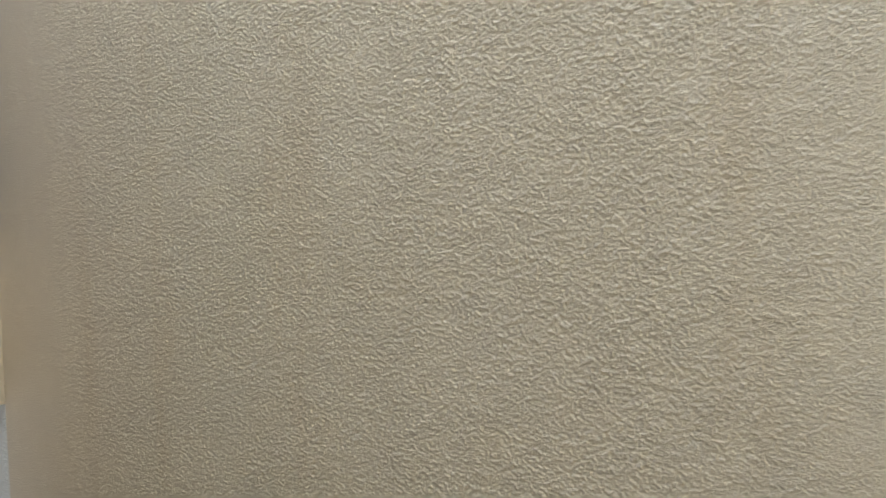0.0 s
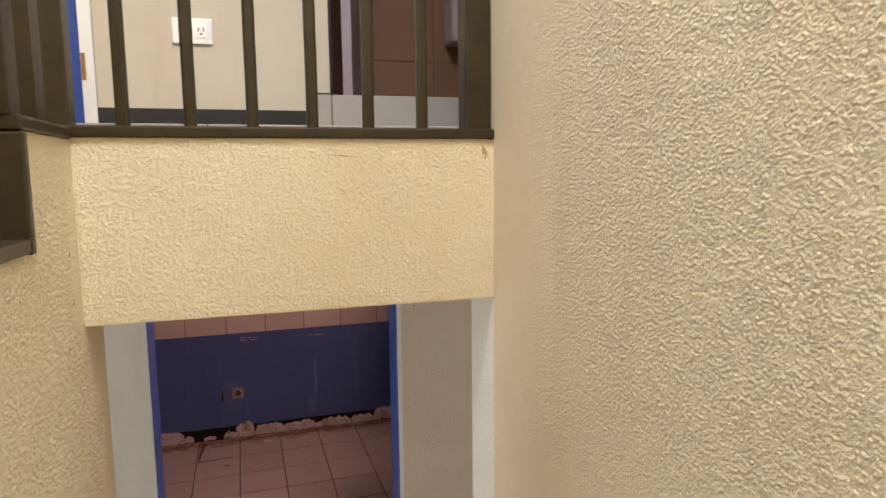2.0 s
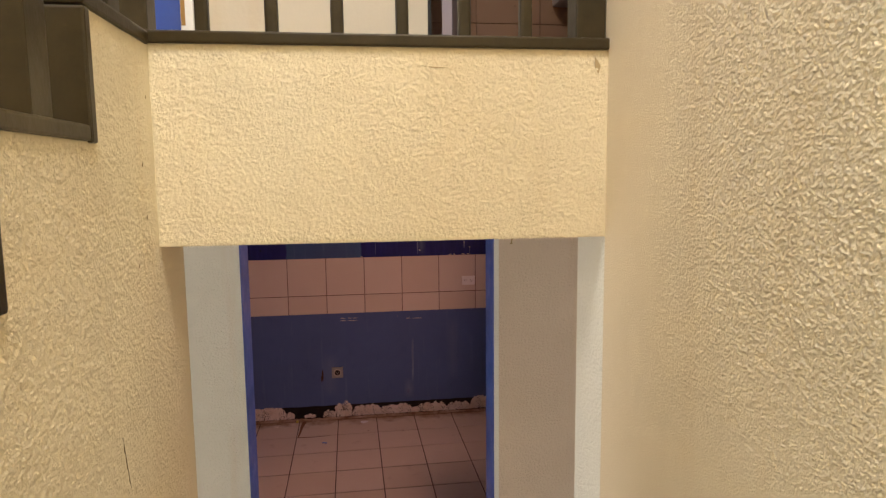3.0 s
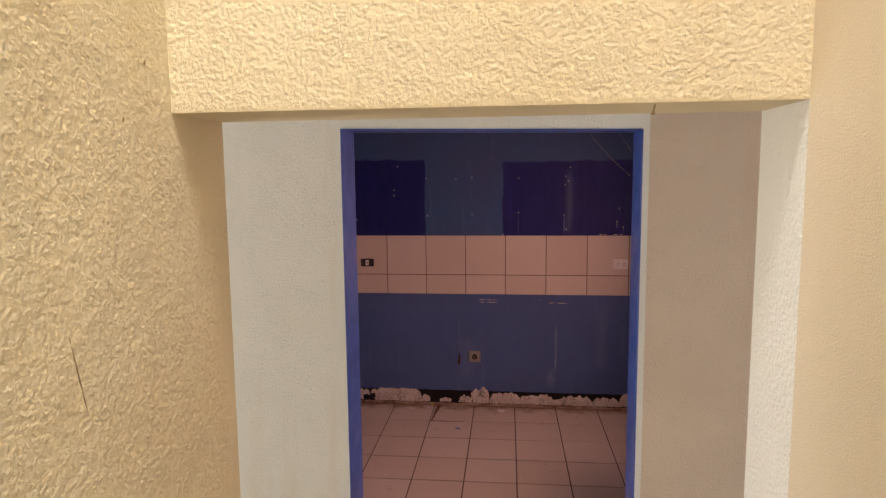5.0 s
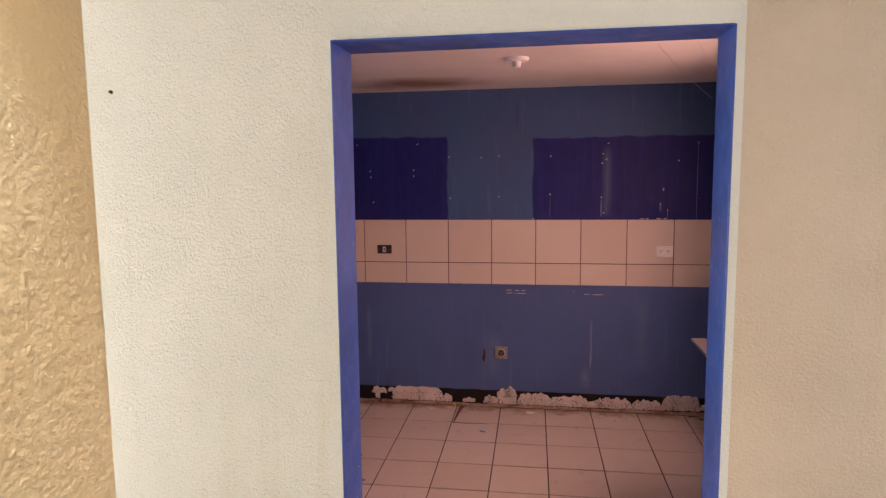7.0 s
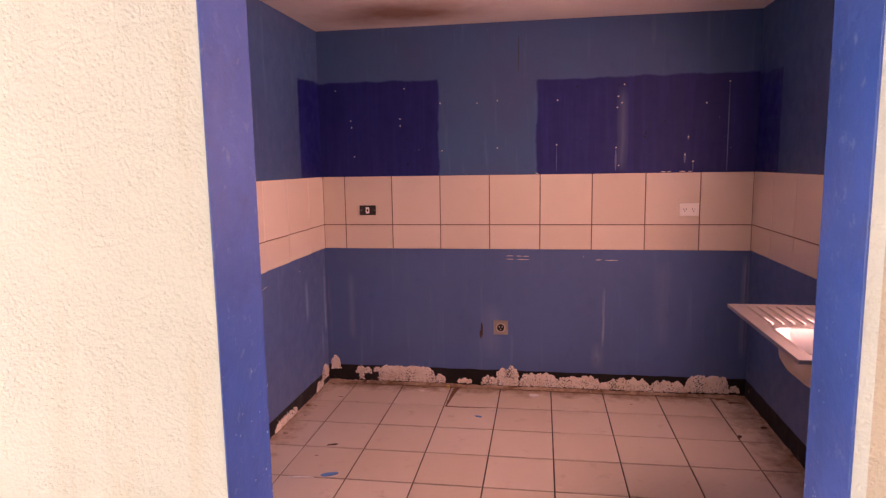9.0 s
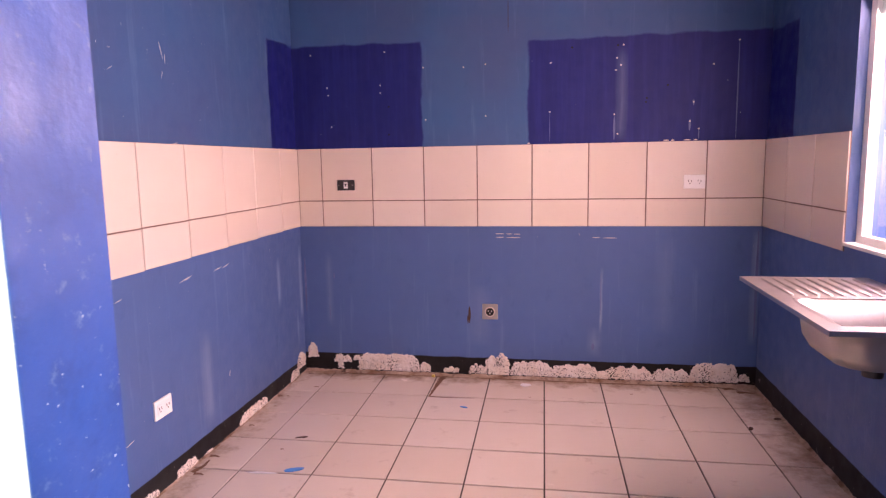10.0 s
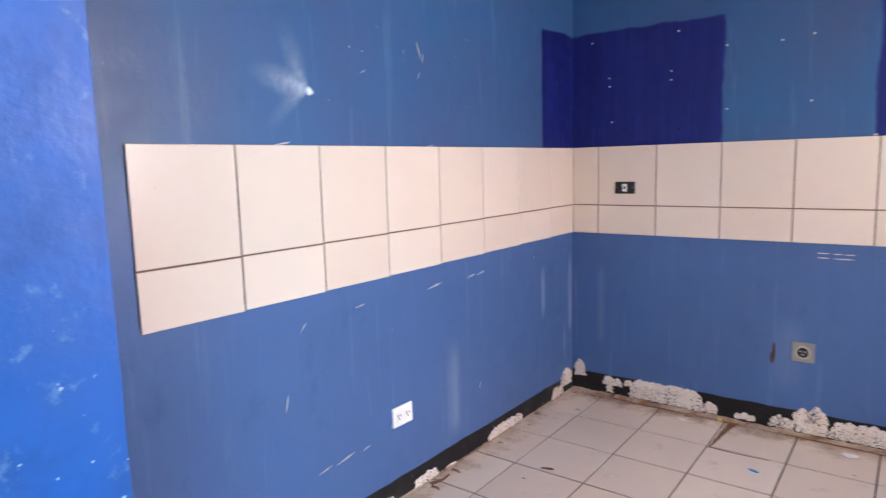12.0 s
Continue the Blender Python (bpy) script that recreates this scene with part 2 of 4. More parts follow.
M["blue_wrap"] = plain("blue_plastic", (0.05, 0.22, 0.62), 0.35)
M["paper"] = plain("white_paper", (0.75, 0.74, 0.75), 0.8)
M["rust"] = plain("rust_dirt", (0.07, 0.035, 0.02), 0.95, vary=0.4)
M["scuff"] = plain("pale_brown_scuff", (0.36, 0.27, 0.16), 0.9, vary=0.3)
M["stain"] = plain("brown_stain", (0.42, 0.31, 0.16), 0.9, vary=0.3)
M["ceramic"] = plain("white_ceramic", (0.52, 0.47, 0.47), 0.2, vary=0.04)
M["lilac"] = plain("lilac_paint", (0.38, 0.32, 0.36), 0.5, vary=0.06)
M["back_blue"] = blue_paint("blue_wall_back", 0, ((-0.4, 0.655, 1.3, 2.075), (1.297, 2.9, 1.3, 2.05)),
                            runs=((1.735, 0.3, 0.72, 0.012, 0.5), (1.83, 1.45, 2.0, 0.04, 0.25), (2.6, 0.25, 0.95, 0.03, 0.5), (0.02, 0.3, 0.8, 0.03, 0.2), (1.0, 0.2, 0.6, 0.08, 0.18), (1.7, 0.15, 0.35, 0.05, 0.3), (2.1, 0.3, 0.9, 0.07, 0.12)), rough=0.5)
M["left_blue"] = blue_paint("blue_wall_left", 1, ((-0.357, 0.3, 1.3, 2.075),), star_mark=(-1.965, 1.63),
                            runs=((-0.36, 0.5, 0.82, 0.03, 0.6), (-0.03, 0.35, 0.85, 0.03, 0.7), (-1.2, 0.12, 0.6, 0.06, 0.35), (-0.1, 0.2, 0.45, 0.02, 0.5)), skirt=0.096)
M["right_blue"] = blue_paint("blue_wall_right", 1, ((-0.385, 0.3, 1.3, 2.03),))
M["door_wall_blue"] = blue_paint("blue_wall_door", 0, ())
M["wall_tile"] = tile_glaze("cream_wall_tile", (0.76, 0.68, 0.60), (0.5, 0.4, 0.3), 0.12)[0]
M["white_tile"] = tile_glaze("white_curb_tile", (0.42, 0.40, 0.38), (0.5, 0.45, 0.4), 0.2)[0]
M["brown_tile"] = tile_glaze("brown_wall_tile", (0.34, 0.20, 0.13), (0.2, 0.1, 0.06), 0.25)[0]
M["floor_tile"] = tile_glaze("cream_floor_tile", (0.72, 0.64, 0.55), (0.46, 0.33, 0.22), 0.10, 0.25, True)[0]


def ceiling_paint():
    n = Nodes("ceiling_paint")
    p = n.xyz()
    c = n.mix(n.ramp(n.noise(1.5, 4.0, 0.6), 0.4, 0.7), (0.74, 0.70, 0.66), (0.66, 0.61, 0.56))
    dx, dy = n.op("MULTIPLY", n.op("SUBTRACT", p[0], 0.50), 1.0), n.op("MULTIPLY", n.op("ADD", p[1], 0.36), 1.9)
    d = n.op("SQRT", n.op("ADD", n.op("MULTIPLY", dx, dx), n.op("MULTIPLY", dy, dy)))
    d = n.op("ADD", d, n.op("MULTIPLY", n.op("SUBTRACT", n.noise(4.0, 5.0, 0.6), 0.5), 0.45))
    c = n.mix(n.ramp(d, 0.15, 0.62, 0.85, 0.0), c, (0.20, 0.085, 0.03))
    n.bump(n.noise(60.0, 3.0), 0.3, 0.002)
    return n.done(c, 0.85)


M["ceiling"] = ceiling_paint()
glass = Nodes("window_glass")
glass.b.inputs["Transmission Weight"].default_value = 1.0
M["glass"] = glass.done((0.95, 0.97, 0.97), 0.02)


# ---- mesh helpers ----
def boxes(*spans, bevel=0.0):
    """One bmesh of boxes, each given as x0, x1, y0, y1, z0, z1."""
    bm = bmesh.new()
    for x0, x1, y0, y1, z0, z1 in spans:
        m = Matrix.Translation(((x0 + x1) / 2, (y0 + y1) / 2, (z0 + z1) / 2)) @ Matrix.Diagonal((x1 - x0, y1 - y0, z1 - z0, 1))
        bmesh.ops.create_cube(bm, size=1, matrix=m)
    if bevel:
        bmesh.ops.bevel(bm, geom=bm.edges[:], offset=bevel, segments=2, affect="EDGES", profile=0.6)
    return bm


def tube(bm, a, b, r0, r1=None, sides=16):
    """A round bar from a to b."""
    a, b = Vector(a), Vector(b)
    d = b - a
    m = Matrix.Translation((a + b) / 2) @ d.to_track_quat("Z", "Y").to_matrix().to_4x4()
    bmesh.ops.create_cone(bm, cap_ends=True, segments=sides, radius1=r0, radius2=r0 if r1 is None else r1, depth=d.length, matrix=m)
    return bm


def prism(points, axis, a, b):
    """A polygon given in the two other axes, drawn out along one axis from a to b."""
    bm = bmesh.new()
    rings = []
    for q in (a, b):
        ring = []
        for u, v in points:
            co = {0: (q, u, v), 1: (u, q, v), 2: (u, v, q)}[axis]
            ring.append(bm.verts.new(co))
        rings.append(ring)
    bm.faces.new(rings[0]), bm.faces.new(rings[1][::-1])
    for i in range(len(points)):
        j = (i + 1) % len(points)
        bm.faces.new((rings[0][j], rings[0][i], rings[1][i], rings[1][j]))
    bmesh.ops.recalc_face_normals(bm, faces=bm.faces[:])
    return bm


def mesh_of(name, bm, material, smooth=False):
    me = bpy.data.meshes.new(name)
    bm.to_mesh(me)
    bm.free()
    me.materials.append(material)
    if smooth:
        me.shade_smooth()
    return me


def part(name, bm, material, parent, label="", smooth=False):
    """One mesh as a part of a thing or of a part."""
    ob = new(name, mesh_of(name, bm, material, smooth))
    ob.parent = parent
    if label:
        tagged(ob, label)
    return ob


def structure(name, bm, material, label, category):
    return tagged(new(name, mesh_of(name, bm, material)), label, category, kind="structure")


def thing(name, label, category, place=(0, 0, 0), group="", turn=0.0):
    ob = tagged(new(name), label, category, group)
    ob.empty_display_size = 0.05
    ob.matrix_world = Matrix.Translation(place) @ pose(0, 0, 0, 0, 0, turn)
    return ob


def tile_mesh(name, w, h, t, material, inset=0.0015):
    """A tile lying in the xy plane with its back at z = 0 and a softened face edge."""
    bm = bmesh.new()
    rings = []
    for z, k in ((0.0, 0.0), (t - inset, 0.0), (t, inset)):
        rings.append([bm.verts.new((x, y, z)) for x, y in ((k, k), (w - k, k), (w - k, h - k), (k, h - k))])
    for lo, hi in zip(rings, rings[1:]):
        for i in range(4):
            j = (i + 1) % 4
            bm.faces.new((lo[i], lo[j], hi[j], hi[i]))
    bm.faces.new(rings[-1])
    return mesh_of(name, bm, material)


# ---- large structure ----
LX, RX = -0.165, 2.63          # kitchen side walls
DOOR_F, DOOR_B = -3.40, -3.14   # reach of the doorway wall
DX0, DX1, DZ0, DZ1 = 0.865, 1.750, 2.093, 2.071
SL, SR = 0.921, 1.762          # stair side walls
UP = 2.43                     # upper floor

ground = structure("ground", boxes((-60, 60, -60, 60, -0.6, -0.3)), M["concrete"], "bare concrete ground outside the house", "ground")
floor_bed = structure("floor", boxes((LX, RX, DOOR_F, 0, -0.2, -0.005)), M["grout"], "cream tiled kitchen floor with dark dirty grout", "floor")
structure("floor_hall", boxes((-1.2, 4.0, -6.6, DOOR_F, -0.2, 0.0)), M["concrete"], "plain floor of the hall below the stairs", "floor")
wall_back = structure("wall_back", boxes((LX - 0.22, RX + 0.22, 0, 0.2, -0.2, 2.56)), M["back_blue"], "worn blue kitchen wall with darker cabinet marks and black skirting", "wall")
wall_left = structure("wall_left", boxes((LX - 0.22, LX, -3.1, 0, -0.2, 2.56)), M["left_blue"], "scuffed blue kitchen wall with black skirting", "wall")
WY0, WY1, WZ0, WZ1 = -2.25, -1.03, 0.985, 2.3
wall_right = structure("wall_right", boxes((RX, RX + 0.22, WY1, 0, -0.2, 2.56), (RX, RX + 0.22, -3.42, WY0, -0.2, 2.56),
                       (RX, RX + 0.22, WY0, WY1, -0.2, WZ0), (RX, RX + 0.22, WY0, WY1, WZ1, 2.56)), M["right_blue"],
                       "blue kitchen wall with a window opening", "wall")


def front(x):
    """Hall side of the doorway wall, which stands a little askew."""
    return -3.289 - 0.101 * (x - 0.867)


def inner(x):
    """Kitchen side of the doorway wall."""
    return -3.137 - 0.132 * (x - 0.867)


def middle(x):
    return (front(x) + inner(x)) / 2


def wall_piece(near, far, x0, x1, z0a, z1, z0b=None):
    """A length of the askew wall between two of its planes; its foot may slope from z0a to z0b."""
    bm = prism([(x0, near(x0)), (x1, near(x1)), (x1, far(x1)), (x0, far(x0))], 2, z0a, z1)
    if z0b is not None:
        for v in bm.verts:
            if v.co.z < z1 - 0.01 and abs(v.co.x - x1) < 0.01:
                v.co.z = z0b
    return bm


def joined(*pieces):
    out = bmesh.new()
    for piece in pieces:
        me = bpy.data.meshes.new("piece")
        piece.to_mesh(me)
        piece.free()
        out.from_mesh(me)
        bpy.data.meshes.remove(me)
    return out


structure("wall_door_inside", joined(wall_piece(middle, inner, LX - 0.22, DX0, -0.2, 2.38), wall_piece(middle, inner, DX1, RX + 0.22, -0.2, 2.38),
          wall_piece(middle, inner, DX0, DX1, DZ0, 2.38, DZ1)), M["door_wall_blue"], "blue inner side of the kitchen's doorway wall", "wall")
# right of this x the wall's plaster turns from white to a darker beige
BEIGE_EDGE = 1.768
wall_door = structure("wall_door", joined(wall_piece(front, middle, -1.2, DX0, -0.2, 2.26), wall_piece(front, middle, DX1, BEIGE_EDGE, -0.2, 2.26),
          wall_piece(front, middle, DX0, DX1, DZ0, 2.26, DZ1)), M["white_stucco"], "white rough plaster wall round the kitchen doorway", "wall")
wall_beige = structure("wall_hall_beige", wall_piece(front, middle, BEIGE_EDGE, 4.0, -0.2, 2.26), M["beige_stucco"], "beige rough plaster wall beside the doorway", "wall")
structure("ceiling", boxes((LX - 0.22, RX + 0.22, -3.3, 0.0, 2.415, 2.56)), M["ceiling"], "white kitchen ceiling with a brown damp stain", "ceiling")

# stairs between the storeys
wall_sr = structure("wall_stair_right", boxes((SR, 1.93, -6.6, -4.362, -0.2, 4.9), (SR, 1.93, -4.362, -4.207, 2.039, 4.9)), M["grey_cream"], "pale cream rough plaster wall along the stairs", "wall")
# same wall in a whiter colour, which carries the hall light falling on this strip
structure("wall_stair_end", boxes((SR, 1.93, -4.362, -4.207, -0.2, 2.039)), M["white_stucco"], "end of the stair wall below the beam, whitened for the light on it", "wall")
TOP_Y, GO, RISE = -4.628, 0.258, 0.181
outline = [(-4.207, -0.2), (-4.207, 2.397), (TOP_Y, 2.39)]
for k in range(1, 4):
    outline += [(TOP_Y - GO * (k - 1), 2.394 - RISE * k), (TOP_Y - GO * k, 2.394 - RISE * k)]
outline += [(TOP_Y - GO * 3, -0.2)]
wall_sl = structure("wall_stair_left", prism(outline, 0, 0.85, SL), M["cream"], "cream rough plaster wall with a stepped top under the railing", "wall")
beam = structure("beam", boxes((SL, SR, -4.362, -4.207, 2.039, 2.397)), M["cream"], "cream rough plaster beam under the upper landing", "beam")
structure("ceiling_beam", boxes((1.767, 1.925, -4.207, -3.40, 2.158, 2.26)), M["white_paint"], "white painted beam below the hall ceiling", "beam")
structure("ceiling_hall", boxes((-1.2, 4.0, -4.207, -3.2, 2.26, 2.38), (-1.2, -0.05, -6.6, -4.225, 2.26, 2.38), (1.93, 4.0, -6.6, -4.225, 2.26, 2.38)),
          M["white_paint"], "white hall ceiling", "ceiling")
up_floor = structure("floor_upper", boxes((-0.05, 0.85, -4.34, -3.502, UP - 0.04, UP - 0.004), (0.85, 4.0, -4.285, -3.502, UP - 0.04, UP - 0.004)), M["wall_grout"],
                     "pale tiled floor of the upper landing", "floor")
# unseen wall; its opening is added to let the side lamp in
structure("wall_stair_far_left", boxes((-0.25, -0.05, -6.6, -6.55, -0.2, 4.9), (-0.25, -0.05, -6.55, -4.9, -0.2, 3.4), (-0.25, -0.05, -6.6, -4.9, 4.6, 4.9), (-0.25, -0.05, -4.9, -4.225, -0.2, 4.9), (-0.25, -0.05, -4.225, -3.35, UP, 4.9)), M["cream"], "cream wall beside the upper flight with a high opening for a fill lamp", "wall")
structure("wall_stair_back", boxes((-0.25, 1.93, -6.8, -6.6, -0.2, 4.9)), M["cream"], "cream wall at the back of the stairs", "wall")
structure("wall_rooms_back", boxes((-1.4, -0.25, -6.8, -6.6, -0.2, 2.4), (1.93, 4.2, -6.8, -6.6, -0.2, 4.9)), M["white_stucco"], "white wall at the back of the rooms", "wall")
structure("ceiling_upper", boxes((-0.25, 0.5, -6.8, -2.1, 4.9, 5.05), (1.7, 4.2, -6.8, -2.1, 4.9, 5.05), (0.5, 1.7, -6.8, -6.0, 4.9, 5.05), (0.5, 1.7, -4.9, -2.1, 4.9, 5.05)), M["white_paint"], "white ceiling over the stairwell with a skylight opening", "ceiling")
structure("wall_living", boxes((-1.4, -1.2, -6.6, -3.79, -0.2, 2.4), (-1.4, -1.2, -3.11, -2.9, -0.2, 2.4), (-1.4, -1.2, -3.79, -3.11, -0.2, 0.05), (-1.4, -1.2, -3.79, -3.11, 2.15, 2.4)),
          M["white_stucco"], "white wall at the hall end with a tall doorway opening", "wall")
# out of view; opening added for the room's fill lamp
structure("wall_hall_right", boxes((4.0, 4.2, -6.6, -6.4, -0.2, 4.9), (4.0, 4.2, -4.8, -1.2, -0.2, 4.9), (4.0, 4.2, -6.4, -4.8, -0.2, 0.6), (4.0, 4.2, -6.4, -4.8, 2.0, 4.9)), M["beige_stucco"], "beige wall at the end of the hall", "wall")

stair = thing("staircase", "bare concrete stairs turning between plaster walls", "stairs")
for k in range(7):
    y1 = -4.05 - 0.27 * k
    part("step", boxes((SL, SR, y1 - 0.27 if k < 6 else -6.6, y1, 0.0 if k == 0 else 0.166 * k, 0.166 * (k + 1)), bevel=0.006), M["concrete"], stair)
for k in range(6):
    y0 = TOP_Y - GO * (k + 1)
    part("step", boxes((-0.05, 0.85, y0, TOP_Y - GO * k, 1.0, 2.39 - RISE * (k + 1)), bevel=0.006), M["concrete"], stair)
part("step", boxes((-0.05, 0.85, TOP_Y, -4.36, 1.8, 2.39), bevel=0.006), M["concrete"], stair)
part("landing", boxes((-0.05, SL, -6.6, TOP_Y - GO * 6, 0.9, 1.162)), M["concrete"], stair)

# ---- kitchen door lining ----
doorway = tagged(new("door_frame"), "blue painted doorway lining with chipped gloss paint", "door frame", kind="structure")


def local(bm, m):
    bm.transform(m)
    return bm


def jamb(x0, x1, top):
    f, k = (lambda x: front(x) - 0.003), (lambda x: inner(x) + 0.003)
    bm = prism([(x0, f(x0)), (x1, f(x1)), (x1, k(x1)), (x0, k(x0))], 2, 0.0, top)
    bmesh.ops.bevel(bm, geom=bm.edges[:], offset=0.001, segments=1, affect="EDGES")
    return bm


part("jamb", jamb(DX0 - 0.0005, DX0 + 0.003, DZ0), M["jamb"], doorway)
part("jamb", jamb(DX1 - 0.003, DX1 + 0.0005, DZ1), M["jamb"], doorway)
head = jamb(DX0 + 0.003, DX1 - 0.003, 1.0)
for v in head.verts:
    v.co.z = DZ0 + (DZ1 - DZ0) * (v.co.x - DX0) / (DX1 - DX0) + (0.0005 if v.co.z > 0.5 else -0.003)
part("head", head, M["jamb"], doorway)

# ---- stair railing ----
rail = thing("stair_railing", "dark brown metal stair railing with square bars", "railing", (SL, -4.34, 2.397))
RW = Matrix.Translation((-SL, 4.34, -2.397))
trim_z = 2.397


def rail_part(name, *spans, bevel=0.002):
    return part(name, local(boxes(*spans, bevel=bevel), RW), M["bronze"], rail)


rail_part("edge_strip", (0.866, SR, -4.370, -4.285, trim_z, trim_z + 0.022), bevel=0.004)
rail_part("edge_strip", (0.866, 0.927, TOP_Y - 0.012, -4.370, trim_z - 0.004, trim_z + 0.018), bevel=0.004)
for k in range(1, 4):
    y0, y1, z = TOP_Y - GO * k, TOP_Y - GO * (k - 1), 2.394 - RISE * k
    rail_part("edge_strip", (0.866, 0.927, y0 - 0.012, y1 - 0.014, z, z + 0.022), bevel=0.004)
    rail_part("riser_strip", (0.866, 0.929, y1 - 0.016, y1 + 0.004, z - 0.002, z + RISE - 0.004), bevel=0.004)
for x in (1.609, 1.489, 1.370, 1.249, 1.130, 1.007):
    rail_part("bar", (x - 0.012, x + 0.012, -4.332, -4.308, trim_z + 0.02, 3.25), bevel=0.006)
rail_part("newel", (1.700, SR - 0.003, -4.355, -4.30, trim_z + 0.02, 3.35), bevel=0.004)
rail_part("newel", (0.868, 0.922, -4.355, -4.30, trim_z + 0.016, 3.35), bevel=0.004)
rail_part("handrail", (0.86, SR - 0.004, -4.36, -4.295, 3.25, 3.3), bevel=0.008)
for i in range(7):
    y = -4.49 - 0.1275 * i
    k = max(0, math.ceil((TOP_Y - y) / GO))
    z = 2.394 - RISE * k + 0.02
    rail_part("bar", (0.879, 0.914, y - 0.026, y + 0.026, z, 3.25 - 0.68 * (-4.36 - y)))
slope = local(prism([(-4.36, 3.25), (-4.36, 3.3), (-5.42, 2.58), (-5.42, 2.53)], 0, 0.87, 0.932), RW)
part("handrail", slope, M["bronze"], rail)
rail_part("newel", (0.876, 0.928, -5.385, -5.335, 2.394 - RISE * 3 + 0.02, 2.62), bevel=0.004)

# ---- upper landing ----
UW = -3.5
structure("wall_upper", boxes((0.806, 1.445, UW, UW + 0.15, UP - 0.01, 4.9), (-0.05, 0.806, UW, UW + 0.15, 4.45, 4.9), (1.445, 2.3, UW, UW + 0.15, 4.45, 4.9), (2.3, 4.0, UW, UW + 0.15, UP, 4.9)),
          M["up_wall"], "cream wall of the upper landing", "wall")
structure("baseboard", boxes((0.806, 1.44, UW - 0.012, UW - 0.0005, UP, 2.535), bevel=0.002), M["black"], "black skirting along the landing wall", "skirting")
structure("door_frame_upper", boxes((0.768, 0.805, UW - 0.01, UW + 0.14, UP, 4.45), bevel=0.003), M["white_paint"], "white painted door frame on the landing", "door frame")
structure("wall_blue_room", boxes((-0.05, 0.768, UW + 0.16, UW + 0.22, UP, 4.9)), M["door_blue"], "deep blue wall behind the landing door", "wall")
plate = thing("strike_plate", "worn brass strike plate on a door frame", "strike plate", (0.776, UW - 0.011, 2.655))
part("plate", boxes((-0.006, 0.006, -0.002, 0.001, -0.04, 0.04), bevel=0.0006), M["brass"], plate)
# bathroom beyond the landing
structure("floor_bathroom", boxes((1.445, 4.0, UW + 0.02, -2.3, 2.57, 2.592)), M["wall_grout"], "raised bathroom floor", "floor")
curb = structure("curb", boxes((1.445, 2.3, UW, UW + 0.02, UP - 0.01, 2.59)), M["wall_grout"], "white tiled step up to the bathroom", "step")
bath_wall = structure("wall_bathroom", boxes((1.3, 4.0, -2.3, -2.15, UP, 4.9), (1.445, 1.48, UW + 0.165, -2.3, UP, 4.9)), M["bath_grout"], "brown tiled bathroom wall", "wall")
structure("door_frame_bathroom", boxes((1.447, 1.512, UW - 0.008, UW + 0.16, 2.594, 4.45), bevel=0.003), M["up_wall"], "cream painted bathroom door frame", "door frame")
# no real part: a black strip gives the gap its darkness
structure("door_gap_strip", boxes((1.5125, 1.53, UW + 0.05, UW + 0.16, 2.594, 4.45), bevel=0.002), M["black"], "black strip standing in for the shaded gap beside the bathroom door frame", "door frame")
bdoor = thing("bathroom_door", "lilac painted bathroom door standing open", "door", (1.60, UW + 0.18, 2.594), turn=-13)
part("leaf", boxes((-0.018, 0.018, 0, 0.6, 0.0, 1.86), bevel=0.003), M["lilac"], bdoor)
part("hinge", boxes((-0.095, -0.086, -0.19, -0.17, 0.12, 0.2), bevel=0.001), M["brass"], bdoor)

# ---- sockets and switches ----
def faceplate(name, label, place, turn, w, h, body, dark, kind):
    """A cover plate standing on a wall that faces its local -y."""
    ob = thing(name, label, "socket", place, turn=turn)
    part("plate", boxes((-w / 2, w / 2, -0.009, 0.0, -h / 2, h / 2), bevel=0.003), body, ob)
    if kind == "duplex":
        for cx in (-w * 0.22, w * 0.22):
            part("outlet", boxes((cx - w * 0.13, cx + w * 0.13, -0.0115, -0.008, -h * 0.27, h * 0.27), bevel=0.0012), body, ob)
            bm = boxes((cx - 0.009, cx - 0.006, -0.0125, -0.011, -0.001, 0.010), (cx + 0.006, cx + 0.009, -0.0125, -0.011, -0.001, 0.010))
            tube(bm, (cx, -0.0125, -0.009), (cx, -0.011, -0.009), 0.003, sides=10)
            part("slots", bm, dark, ob)
    elif kind == "switch":
        part("rocker", boxes((-0.013, 0.013, -0.0125, -0.008, -0.021, 0.021), bevel=0.0015), M["plastic"], ob)
        part("key", boxes((-0.005, 0.005, -0.0135, -0.012, -0.008, 0.008), bevel=0.0006), dark, ob)
        for cx in (-w * 0.4, w * 0.4):
            part("screw", tube(bmesh.new(), (cx, -0.0105, 0), (cx, -0.008, 0), 0.003, sides=10), M["dull_steel"], ob)
    else:
        part("ring", tube(bmesh.new(), (0, -0.013, 0), (0, -0.008, 0), 0.032, sides=28), M["plaster"], ob)
        part("well", tube(bmesh.new(), (0, -0.0145, 0), (0, -0.0125, 0), 0.025, sides=28), dark, ob)
        bm = bmesh.new()
        for cx, cz in ((-0.01, 0.006), (0.01, 0.006), (0, -0.01)):
            tube(bm, (cx, -0.0165, cz), (cx, -0.014, cz), 0.005, sides=10)
        part("contacts", bm, M["dull_steel"], ob)
    return ob


faceplate("light_switch", "black switch plate with a white rocker on wall tiles", (0.16, -0.0085, 1.222), 0, 0.112, 0.066, M["dark_plastic"], M["socket_hole"], "switch")
faceplate("wall_socket", "white double socket on kitchen wall tiles", (2.245, -0.0085, 1.219), 0, 0.118, 0.08, M["plastic"], M["socket_hole"], "duplex")
